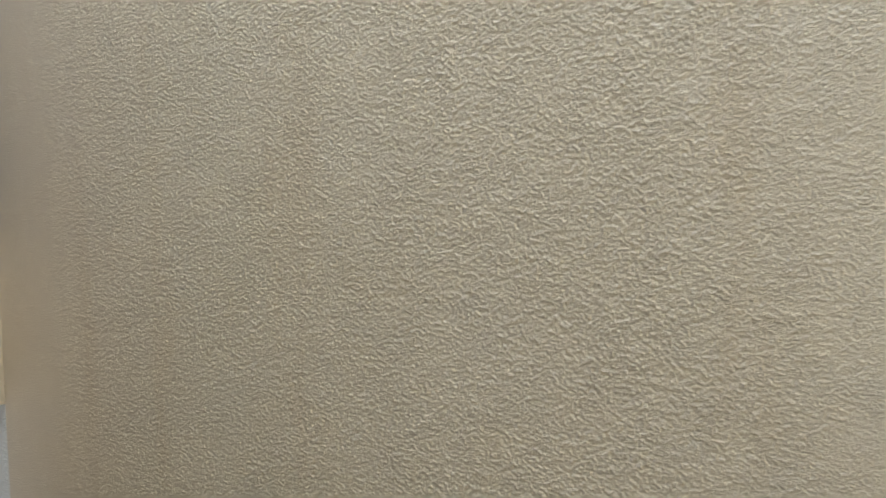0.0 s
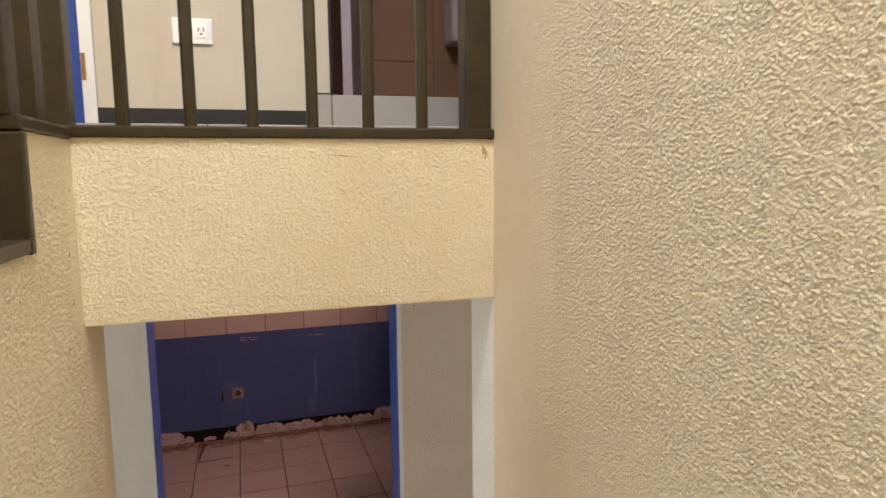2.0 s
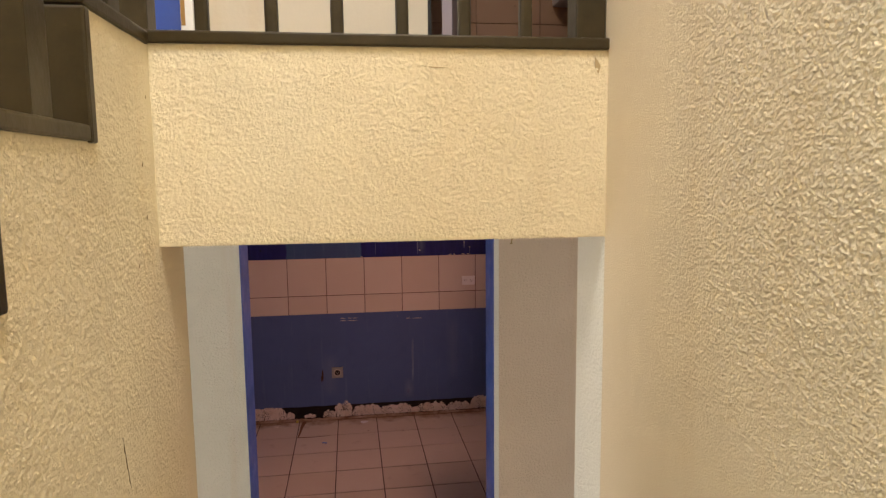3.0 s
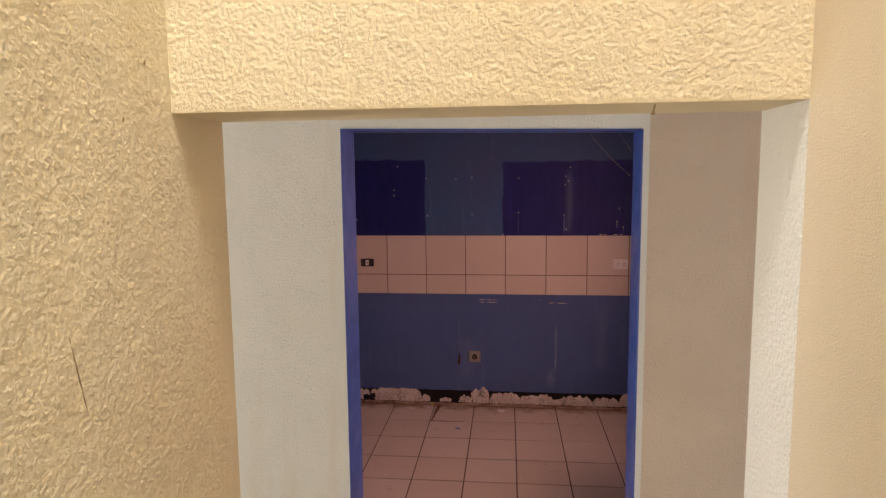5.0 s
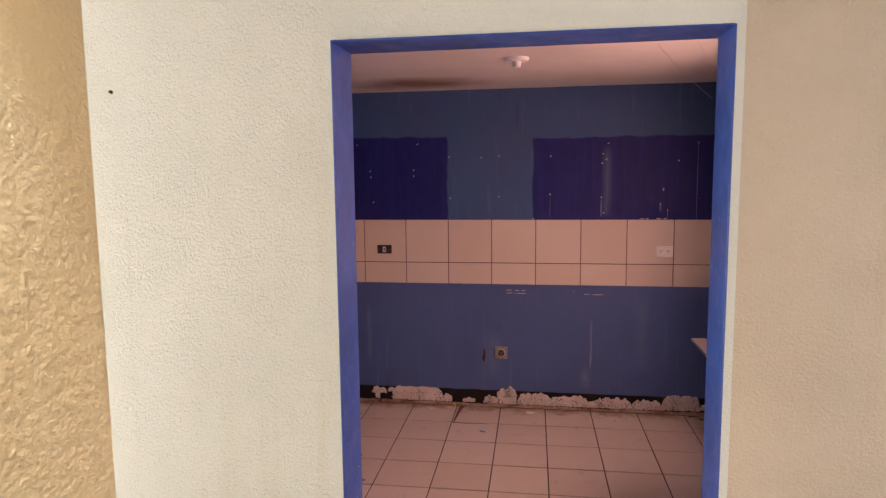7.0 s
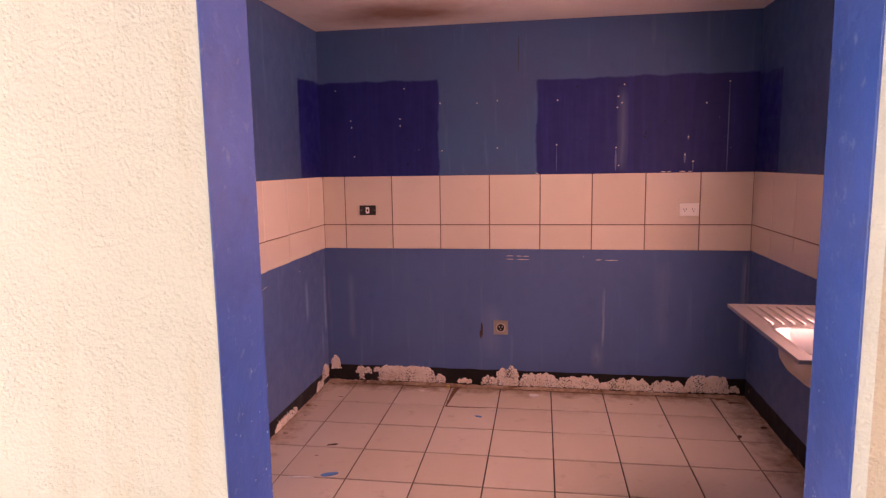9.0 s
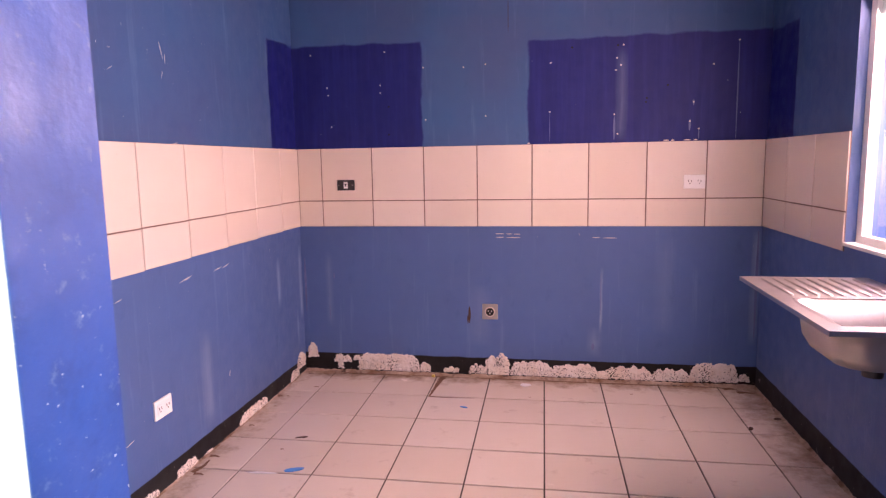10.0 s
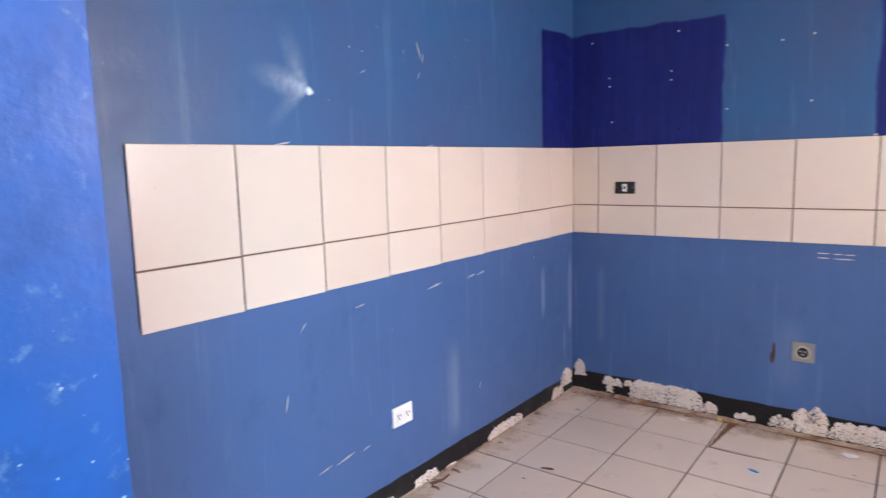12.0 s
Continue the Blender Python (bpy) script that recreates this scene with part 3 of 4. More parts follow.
faceplate("cooker_socket", "grey square cooker socket with a round well on a blue wall", (1.062, -0.0005, 0.426), 0, 0.098, 0.098, M["dull_steel"], M["socket_hole"], "round")
faceplate("wall_socket", "white double socket low on a blue wall", (LX + 0.0005, -1.563, 0.36), 90, 0.118, 0.082, M["plastic"], M["socket_hole"], "duplex")
faceplate("wall_socket", "white double socket low on the landing wall", (1.088, UW - 0.0005, 2.775), 0, 0.118, 0.078, M["plastic"], M["socket_hole"], "duplex")

# ---- window and sink ----
window = thing("window_1", "white framed kitchen window, glaring with daylight", "window", (RX + 0.04, WY0, WZ0))
window["kind"] = "structure"
wl, wh = WY1 - WY0, WZ1 - WZ0
part("window_frame", boxes((0, 0.04, 0, wl, 0, 0.045), (0, 0.04, 0, wl, wh - 0.045, wh), (0, 0.04, 0, 0.045, 0.045, wh - 0.045), (0, 0.04, wl - 0.045, wl, 0.045, wh - 0.045),
     (0, 0.04, wl / 2 - 0.02, wl / 2 + 0.02, 0.045, wh - 0.045)), M["white_paint"], window)
for y0, y1 in ((0.045, wl / 2 - 0.02), (wl / 2 + 0.02, wl - 0.045)):
    pane = part("pane", boxes((0.017, 0.022, y0, y1, 0.045, wh - 0.045)), M["glass"], window)
    pane.visible_shadow = False
part("window_sill", boxes((-0.05, 0.0, 0.002, wl - 0.002, -0.002, 0.014), bevel=0.003), M["white_paint"], window)


def make_sink():
    """Steel sink top with a ribbed drainer and a pressed bowl; local x runs out of the wall, y along it."""
    ob = thing("kitchen_sink", "stainless steel sink with ribbed drainer fixed to a blue wall", "sink", (RX, -2.068, 0.887))
    depth, length = 0.46, 0.83
    # top sheet with an opening for the bowl
    b0, b1, c0, c1 = -depth + 0.055, -0.06, 0.06, 0.43
    part("worktop", boxes((-depth, b0, 0, length, -0.004, 0), (b1, 0, 0, length, -0.004, 0), (b0, b1, 0, c0, -0.004, 0), (b0, b1, c1, length, -0.004, 0)), M["steel"], ob)
    part("rim", boxes((-depth, -depth + 0.006, 0, length, -0.015, -0.0045), (-depth + 0.006, 0, 0, 0.006, -0.015, -0.0045), (-depth + 0.006, 0, length - 0.006, length, -0.015, -0.0045)), M["steel"], ob)
    # bowl as rings of a rounded rectangle, sinking and narrowing
    bm = bmesh.new()
    rings = []
    cx, cy = (b0 + b1) / 2, (c0 + c1) / 2
    for z, k in ((0.001, 0.012), (-0.006, 0.0), (-0.10, -0.012), (-0.135, -0.03), (-0.15, -0.07)):
        ring, hx, hy, rad = [], (b1 - b0) / 2 + k, (c1 - c0) / 2 + k, 0.07
        for qx, qy, a0 in ((1, 1, 0), (-1, 1, 90), (-1, -1, 180), (1, -1, 270)):
            for s in range(7):
                a = radians(a0 + 15 * s)
                ring.append(bm.verts.new((cx + qx * (hx - rad) + rad * math.cos(a), cy + qy * (hy - rad) + rad * math.sin(a), z)))
        rings.append(ring)
    for lo, hi in zip(rings, rings[1:]):
        for i in range(len(lo)):
            j = (i + 1) % len(lo)
            bm.faces.new((lo[i], lo[j], hi[j], hi[i]))
    bm.faces.new(rings[-1])
    bowl = part("bowl", bm, M["steel"], ob, smooth=True)
    solid = bowl.modifiers.new("sheet", "SOLIDIFY")
    solid.thickness = 0.002
    for i in range(9):
        x = -depth + 0.07 + i * 0.04
        bm = tube(bmesh.new(), (x, 0.47, -0.002), (x, 0.775, -0.002), 0.0075, sides=10)
        part("rib", bm, M["steel"], ob, smooth=True)
    part("waste", tube(bmesh.new(), (cx, cy, -0.2), (cx, cy, -0.149), 0.028, 0.034, 20), M["dark_plastic"], ob, "black plastic waste outlet")
    return ob


make_sink()

# ceiling lamp holder
holder = thing("lamp_holder", "empty white lamp holder on the kitchen ceiling", "lamp holder", (1.222, -1.188, 2.415))
part("base", tube(bmesh.new(), (0, 0, -0.018), (0, 0, 0), 0.062, 0.068, 28), M["plastic"], holder)
part("neck", tube(bmesh.new(), (0, 0, -0.05), (0, 0, -0.018), 0.02, 0.026, 20), M["plastic"], holder)

# ---- bathroom fittings ----
cistern = thing("toilet_cistern", "white ceramic cistern on a brown tiled wall", "cistern", (2.47, -2.305, 3.0))
part("tank", boxes((-0.19, 0.19, -0.16, 0.0, 0.0, 0.28), bevel=0.025), M["ceramic"], cistern)
part("lid", boxes((-0.2, 0.2, -0.17, 0.0, 0.28, 0.305), bevel=0.006), M["ceramic"], cistern)
part("lever", boxes((-0.15, -0.06, -0.185, -0.158, 0.215, 0.24), bevel=0.006), M["dark_plastic"], cistern)
bm = bmesh.new()
for a, b in (((0, -0.07, -0.16), (-0.06, -0.07, 0.0)), ((0.0, -0.07, -0.16), (0.10, -0.05, -0.24)), ((-0.10, -0.05, -0.02), (0.08, -0.09, -0.05)), ((-0.12, -0.06, -0.3), (0.1, -0.06, -0.29))):
    tube(bm, a, b, 0.014, sides=10)
part("pipe", bm, M["rust"], cistern, "rusty pipe below the tank")

# ---- plaster that has come away along the floor ----
def flake(parent, u0, u1, foot, top, seed, side, ends=0.02, lobes=0.22):
    """A thin crust of bare crumbling plaster with a ragged outline, standing proud of the wall and eaten through in small holes."""
    step = 0.0032
    shoulder = max(ends, min(0.06, 0.5 * (u1 - u0)))
    cols, rows = max(4, int((u1 - u0 + 0.02) / step)), max(4, int((top - foot + 0.02) / step))
    verts, bm = {}, bmesh.new()

    def depth_at(u, v):
        """Distance inside the ragged edge, negative outside it."""
        near = min(1.0, max(0.0, min(u - u0, u1 - u) / shoulder))
        arch = 0.15 + 0.85 * math.sqrt(1 - (1 - near) ** 2)
        roof = foot + (top - foot) * arch * (1.0 - lobes * (0.5 + noise.noise(Vector((u * 26, seed * 5.3, 1)))))
        inside = min((u - u0) * 0.8, (u1 - u) * 0.8, roof - v, (v - foot) * 1.5 + 0.012)
        crumbs = 0.013 * noise.noise(Vector((u * 50, v * 50, seed))) + 0.004 * noise.noise(Vector((u * 190, v * 190, seed)))
        return inside + crumbs - 0.002

    def corner(i, j):
        if (i, j) not in verts:
            u, v = u0 - 0.01 + i * step, max(0.001, foot - 0.01 + j * step)
            d = depth_at(u, v)
            proud = 0.0005 + 0.0035 * min(1.0, max(0.0, d) / 0.006) * (0.75 + 0.5 * noise.noise(Vector((u * 60, v * 60, seed))))
            u += 0.0011 * noise.noise(Vector((u * 400, v * 400, 2)))
            v += 0.0011 * noise.noise(Vector((u * 400, v * 400, 7)))
            verts[i, j] = bm.verts.new((u, -proud, v) if side == "back" else (min(LX + proud, LX + 0.005), min(u, -0.001), v))
        return verts[i, j]

    for i in range(cols):
        for j in range(rows):
            u, v = u0 - 0.01 + (i + 0.5) * step, foot - 0.01 + (j + 0.5) * step
            if v < 0.003 or depth_at(u, v) < 0:
                continue
            eaten = noise.noise(Vector((u * 130, v * 130, seed + 3))) + 0.7 * noise.noise(Vector((u * 13, 9, seed)))
            if eaten > 0.40 + 3.5 * max(0.0, v - foot - 0.55 * (top - foot)):
                continue
            quad = (corner(i, j), corner(i + 1, j), corner(i + 1, j + 1), corner(i, j + 1))
            bm.faces.new(quad if side == "back" else quad[::-1])
    return part("plaster_flake", bm, M["flake"], parent, smooth=True)


def flake_paint():
    """Bare plaster eaten by damp, with black mould in clusters of dots."""
    n = Nodes("damp_plaster")
    c = n.mix(n.ramp(n.noise(10.0, 5.0, 0.7), 0.35, 0.7), (0.84, 0.79, 0.74), (0.72, 0.62, 0.53))
    c = n.mix(n.op("MULTIPLY", n.ramp(n.noise(30.0, 4.0, 0.7), 0.5, 0.7), 0.4), c, (0.50, 0.38, 0.28))
    dots = n.ramp(n.voronoi(110.0), 0.26, 0.34, 1.0, 0.0)
    cluster = n.ramp(n.op("ADD", n.noise(9.0, 3.0, 0.6), n.ramp(n.xyz()[2], 0.03, 0.12, 0.12, -0.16)), 0.44, 0.56)
    c = n.mix(n.op("MULTIPLY", n.op("MULTIPLY", dots, cluster), 0.7), c, (0.016, 0.013, 0.012))
    n.bump(n.noise(110.0, 4.0, 0.7), 0.7, 0.003)
    return n.done(c, 0.95)


M["flake"] = flake_paint()
for i, (u0, u1, foot, top, ends, lobes) in enumerate((
        (-0.152, -0.075, 0.10, 0.195, 0.04, 0.1), (0.03, 0.152, 0.075, 0.126, 0.03, 0.2), (0.055, 0.10, 0.03, 0.085, 0.02, 0.2), (0.165, 0.215, 0.085, 0.126, 0.02, 0.1),
        (0.195, 0.604, 0.026, 0.137, 0.012, 0.07), (0.598, 0.68, 0.026, 0.086, 0.03, 0.1), (0.76, 0.865, 0.03, 0.064, 0.03, 0.2), (0.92, 1.04, 0.028, 0.085, 0.04, 0.15),
        (1.026, 1.186, 0.055, 0.16, 0.035, 0.3), (1.04, 1.2, 0.024, 0.075, 0.03, 0.2), (1.19, 1.452, 0.026, 0.124, 0.025, 0.2), (1.44, 1.722, 0.026, 0.118, 0.03, 0.25),
        (1.71, 1.775, 0.026, 0.078, 0.02, 0.15), (1.762, 2.042, 0.026, 0.11, 0.02, 0.25), (2.03, 2.27, 0.026, 0.10, 0.02, 0.3), (2.258, 2.535, 0.03, 0.15, 0.05, 0.2), (2.53, 2.60, 0.04, 0.082, 0.03, 0.2))):
    flake(wall_back, u0, u1, foot, top, i + 1, "back", ends, lobes)
for i, (u0, u1, foot, top, ends) in enumerate(((-0.15, -0.004, 0.05, 0.165, 0.09), (-0.26, -0.12, 0.01, 0.075, 0.06), (-0.93, -0.59, 0.002, 0.066, 0.09), (-1.30, -1.18, 0.001, 0.016, 0.03),
                                               (-1.50, -1.335, 0.002, 0.052, 0.06), (-1.85, -1.62, 0.002, 0.045, 0.05))):
    flake(wall_left, u0, u1, foot, top, i + 31, "left", ends, 0.25)


def fillet(points_from, points_to, size, seed):
    """A low uneven bank of dirt and old mortar where floor and wall meet."""
    a, b = Vector(points_from), Vector(points_to)
    d = b - a
    out = Vector((d.y, -d.x)).normalized()
    count = int(d.length / 0.012)
    bm, last = bmesh.new(), None
    for i in range(count + 1):
        p = a + d * i / count
        k = size * (0.75 + 0.5 * noise.noise(Vector((i * 0.13, seed, 0))) + 0.35 * noise.noise(Vector((i * 0.6, seed, 2))))
        ring = []
        for far, high in ((0.0, 1.0), (0.25, 0.8), (0.7, 0.22), (1.25, 0.0)):
            q = p + out * k * far * (1 + 0.3 * noise.noise(Vector((i * 0.9, far * 5, seed))))
            ring.append(bm.verts.new((q.x, q.y, k * high + 0.0012)))
        if last:
            for r in range(3):
                bm.faces.new((last[r], last[r + 1], ring[r + 1], ring[r]))
        last = ring
    bmesh.ops.recalc_face_normals(bm, faces=bm.faces[:])
    part("dirt_bank", bm, M["bank"], floor_bed, smooth=True)


def bank_paint():
    """Damp mortar and swept dirt, pale and rusty by turns."""
    n = Nodes("mortar_dirt")
    c = n.mix(n.ramp(n.noise(5.0, 5.0, 0.7), 0.38, 0.62), (0.50, 0.40, 0.31), (0.20, 0.12, 0.065))
    c = n.mix(n.ramp(n.noise(16.0, 5.0, 0.7), 0.55, 0.68), c, (0.07, 0.04, 0.025))
    n.bump(n.noise(90.0, 4.0, 0.7), 0.7, 0.003)
    return n.done(c, 0.95)


M["bank"] = bank_paint()
fillet((LX + 0.002, -0.001), (RX - 0.002, -0.001), 0.02, 3)
fillet((RX - 0.001, -0.002), (RX - 0.001, -1.9), 0.016, 8)
fillet((LX + 0.001, -1.9), (LX + 0.001, -0.002), 0.008, 12)

# ---- plugs, runs and scratches on the kitchen walls ----
plug_mesh = mesh_of("wall_plug", tube(bmesh.new(), (0, -0.004, 0), (0, 0, 0), 0.0036, 0.005, 9), M["plaster"])
hole_mesh = mesh_of("wall_plug", tube(bmesh.new(), (0, -0.002, 0), (0, 0, 0), 0.006, 0.006, 9), M["socket_hole"])

def strip(parent, x0, x1, z0, z1, material, name="paint_run"):
    """A thin worn mark on the back wall, narrowing at its ends."""
    n = 7
    pts_a, pts_b = [], []
    for i in range(n):
        t = i / (n - 1)
        q = 0.35 + 0.65 * math.sin(math.pi * t) + 0.2 * noise.noise(Vector((x0 * 50, z0 * 50, i * 0.7)))
        if z1 - z0 > x1 - x0:
            c, h = (x0 + x1) / 2, (x1 - x0) / 2 * q
            pts_a.append((c - h, z0 + (z1 - z0) * t)), pts_b.append((c + h, z0 + (z1 - z0) * t))
        else:
            c, h = (z0 + z1) / 2, (z1 - z0) / 2 * q
            pts_a.append((x0 + (x1 - x0) * t, c - h)), pts_b.append((x0 + (x1 - x0) * t, c + h))
    return part(name, prism(pts_a + pts_b[::-1], 1, -0.0016, -0.0002), material, parent)


for x, z in [(-0.043, 2.023), (0.43, 2.023), (0.057, 1.823), (0.061, 1.778), (0.397, 1.827), (0.397, 1.782), (0.076, 1.584), (0.668, 1.922), (0.913, 1.914), (1.045, 1.926), (0.677, 1.613), (1.044, 1.625), (1.427, 1.918), (1.423, 1.638), (1.802, 1.93), (1.825, 1.89), (1.797, 1.862), (1.793, 1.613), (1.838, 2.001), (2.46, 1.999), (2.329, 1.874), (2.228, 1.67), (2.211, 1.562), (2.261, 1.519), (1.812, 1.501)]:
    lay_plug = new("wall_plug", plug_mesh)
    lay_plug.parent, lay_plug.location = wall_back, (x, 0, z)
for x, z in [(1.549, 1.998), (1.971, 1.699), (1.967, 1.677), (1.806, 2.0), (2.085, 1.768), (0.448, 1.697), (0.445, 1.529)]:
    lay_plug = new("wall_plug", hole_mesh)
    lay_plug.parent, lay_plug.location = wall_back, (x, 0, z)
M["run"] = plain("dried_paint_run", (0.13, 0.15, 0.33), 0.6, vary=0.3)
for x, z0, z1, w in [(2.46, 1.459, 1.993, 0.007), (1.423, 1.467, 1.631, 0.004), (1.793, 1.469, 1.6, 0.012), (2.228, 1.651, 1.683, 0.01), (2.211, 1.51, 1.575, 0.012), (2.261, 1.458, 1.519, 0.005)]:
    strip(wall_back, x - w / 2, x + w / 2, z0, z1, M["run"])
for x0, x1, z in ((1.10, 1.15, 0.912), (1.165, 1.20, 0.911), (1.21, 1.25, 0.91), (1.10, 1.15, 0.89), (1.165, 1.25, 0.889), (1.68, 1.72, 0.89), (1.74, 1.82, 0.888), (1.60, 1.605, 0.91)):
    strip(wall_back, x0, x1, z, z + 0.005, M["plaster"], "scratch")
for x0, x1, z0, z1 in ((0.925, 0.94, 0.35, 0.455), (0.917, 0.927, 0.345, 0.40), (1.178, 1.182, 2.10, 2.32)):
    strip(wall_back, x0, x1, z0, z1, M["rust"], "scratch")
for x0, x1, z0, z1 in ((1.73, 1.735, 0.42, 0.68), (0.015, 0.02, 0.35, 0.45), (0.05, 0.056, 0.62, 0.66), (1.68, 1.70, 0.2, 0.24), (2.6, 2.615, 0.3, 0.93), (-0.15, -0.135, 0.4, 0.75)):
    strip(wall_back, x0, x1, z0, z1, M["run"], "scratch")
left_mark = mesh_of("scratch", prism([(0, 0), (0.05, 0.004), (0.075, 0.011), (0.045, 0.009)], 0, 0.0, 0.0014), M["plaster"])
for y, z, s, a in ((-1.375, 0.85, 1.4, 0), (-1.085, 0.853, 1.0, 0), (-1.0, 0.855, 0.9, 2), (-1.80, 0.853, 0.7, 0), (-2.06, 0.82, 0.5, 40), (-2.017, 0.284, 0.9, 2), (-1.93, 0.286, 1.3, 2), (-1.80, 0.288, 0.7, 4), (-2.14, 0.56, 0.8, 70),
                   (-1.373, 1.80, 0.9, 100), (-1.36, 1.785, 0.5, 80), (-1.393, 1.72, 0.4, 60), (-1.725, 1.71, 0.45, 20), (-1.72, 1.79, 0.3, 0), (-1.0, 0.30, 0.4, 60), (-2.25, 1.98, 0.6, 0), (-2.13, 1.45, 1.0, 0), (-1.36, 1.449, 0.8, 0)):
    mark = new("scratch", left_mark)
    mark.parent = wall_left
    mark.matrix_world = Matrix.Translation((LX, y, z)) @ pose(0, 0, 0, a) @ Matrix.Diagonal((1, s, s, 1))

# ---- litter on the floor ----
def scrap(name, label, place, turn, w, h, material, seed):
    rnd = random.Random(seed)
    ob = thing(name, label, "litter", place, turn=turn)
    pts = []
    for i in range(10):
        a = i / 10 * 2 * math.pi
        r = 0.75 + 0.35 * rnd.random()
        pts.append((w / 2 * r * math.cos(a), h / 2 * r * math.sin(a)))
    bm = prism(pts, 2, 0.0, 0.003)
    for v in bm.verts:
        v.co.z += 0.004 * max(0.0, noise.noise(v.co * 40 + Vector((seed, 0, 0))))
    part("sheet", bm, material, ob)


scrap("plastic_scrap", "torn blue plastic scrap on floor tiles", (0.308, -1.339, 0.0005), 20, 0.10, 0.035, M["blue_wrap"], 1)
scrap("plastic_scrap", "tiny blue plastic scrap on floor tiles", (0.961, -0.517, 0.0005), -20, 0.045, 0.02, M["blue_wrap"], 2)
scrap("paper_scrap", "small white paper scrap on floor tiles", (1.288, -0.125, 0.0005), 10, 0.08, 0.055, M["paper"], 3)
scrap("leaf_scrap", "small dry brown leaf on floor tiles", (0.21, -1.01, 0.0005), 20, 0.07, 0.02, M["rust"], 4)
scrap("leaf_scrap", "small dry brown leaf on floor tiles", (2.43, -0.62, 0.0005), 70, 0.04, 0.02, M["rust"], 5)

scrap("paper_scrap", "thin torn strip of white paper on floor tiles", (0.172, -1.386, 0.0005), 4, 0.14, 0.016, M["paper"], 6)
scrap("leaf_scrap", "small dry brown leaf on floor tiles", (2.60, -0.477, 0.0005), 15, 0.045, 0.025, M["rust"], 7)
M["cap_yellow"] = plain("yellow_plastic", (0.62, 0.52, 0.10), 0.4)
M["grime"] = plain("wet_brown_dirt", (0.17, 0.09, 0.045), 0.9, vary=0.45, grain=60.0)


def dirt(points, width, seed):
    """A ragged smear of dirt along a line on the floor."""
    left, right = [], []
    line = []
    for (ax, ay), (bx, by) in zip(points, points[1:]):
        for i in range(12):
            line.append(Vector((ax + (bx - ax) * i / 12, ay + (by - ay) * i / 12)))
    line.append(Vector(points[-1]))
    for i, p in enumerate(line):
        d = (line[min(i + 1, len(line) - 1)] - line[max(i - 1, 0)]).normalized()
        s = Vector((-d.y, d.x))
        t = i / (len(line) - 1)
        w = width * (1.0 - 0.75 * t) / 2
        left.append(tuple(p + s * w * (0.8 + 0.7 * noise.noise(Vector((i * 0.6, seed, 0))))))
        right.append(tuple(p - s * w * (0.8 + 0.7 * noise.noise(Vector((i * 0.6, seed, 9))))))
    part("dirt_streak", prism(left + right[::-1], 2, 0.0, 0.0012), M["grime"], floor_bed)


dirt([(0.765, -0.01), (0.752, -0.15), (0.738, -0.375)], 0.05, 1)
dirt([(0.735, -0.378), (0.86, -0.382), (1.0, -0.372)], 0.014, 2)
dirt([(0.1, -0.02), (0.3, -0.03), (0.55, -0.02), (0.78, -0.03)], 0.03, 3)
dirt([(1.0, -0.02), (1.5, -0.03), (2.0, -0.035), (2.5, -0.03)], 0.02, 4)
dirt([(-0.14, -1.42), (-0.12, -1.36), (-0.125, -1.30)], 0.035, 6)
dirt([(-0.15, -0.46), (-0.145, -0.48), (-0.14, -0.49)], 0.02, 7)
for i, (x, y, size) in enumerate(((-0.14, -0.475, 0.04), (-0.096, -0.468, 0.016), (-0.107, -0.066, 0.035), (-0.008, -0.055, 0.03), (-0.104, -0.63, 0.016), (0.167, -1.147, 0.02), (-0.12, -1.26, 0.05), (-0.1, -1.433, 0.05),
                                  (2.55, -0.10, 0.09), (2.48, -0.05, 0.08), (1.09, -0.05, 0.03), (0.55, -0.06, 0.05), (0.02, -0.30, 0.03), (-0.11, -0.9, 0.03), (1.32, -0.32, 0.012), (1.9, -0.2, 0.014))):
    dirt([(x - size / 2, y), (x, y + size * 0.12), (x + size / 2, y - size * 0.1)], size * 0.55, 20 + i)
for i, (x, size) in enumerate(((2.085, 0.03), (2.12, 0.02), (2.2, 0.035), (2.245, 0.02), (1.30, 0.016))):
    strip(wall_back, x - size / 2, x + size / 2, 1.4535, 1.461, M["plaster"], "plaster_dab")
cap = thing("bottle_cap", "small yellow plastic cap lying by the wall", "litter", (0.70, -0.035, 0.0))
part("cap", tube(bmesh.new(), (0, 0, 0.0), (0, 0, 0.014), 0.012, 0.0105, 16), M["cap_yellow"], cap)

# ---- tiles, piece by piece ----
GAP = 0.006


def lay(parent, name, mesh, m):
    ob = new(name, mesh)
    ob.parent = parent
    ob.matrix_world = m
    return ob


def tile_band(parent, cuts, rows, frame_of, material, thick=0.008, name="tile"):
    """Tiles between the cuts along a wall and the row heights."""
    cache = {}
    for u0, u1 in zip(cuts, cuts[1:]):
        for v0, v1 in rows:
            w, h = u1 - u0 - GAP, v1 - v0 - GAP
            key = (round(w, 3), round(h, 3))
            if key not in cache:
                cache[key] = tile_mesh(name, w, h, thick, material)
            lay(parent, name, cache[key], frame_of(u0 + GAP / 2, v0 + GAP / 2))


ROWS = ((0.958, 1.123), (1.123, 1.453))
along_back = lambda u, v: Matrix(((1, 0, 0, u), (0, 0, -1, -0.0005), (0, 1, 0, v), (0, 0, 0, 1)))
along_left = lambda u, v: Matrix(((0, 0, 1, LX + 0.0005), (1, 0, 0, u), (0, 1, 0, v), (0, 0, 0, 1)))
along_right = lambda u, v: Matrix(((0, 0, -1, RX - 0.0005), (-1, 0, 0, u), (0, 1, 0, v), (0, 0, 0, 1)))
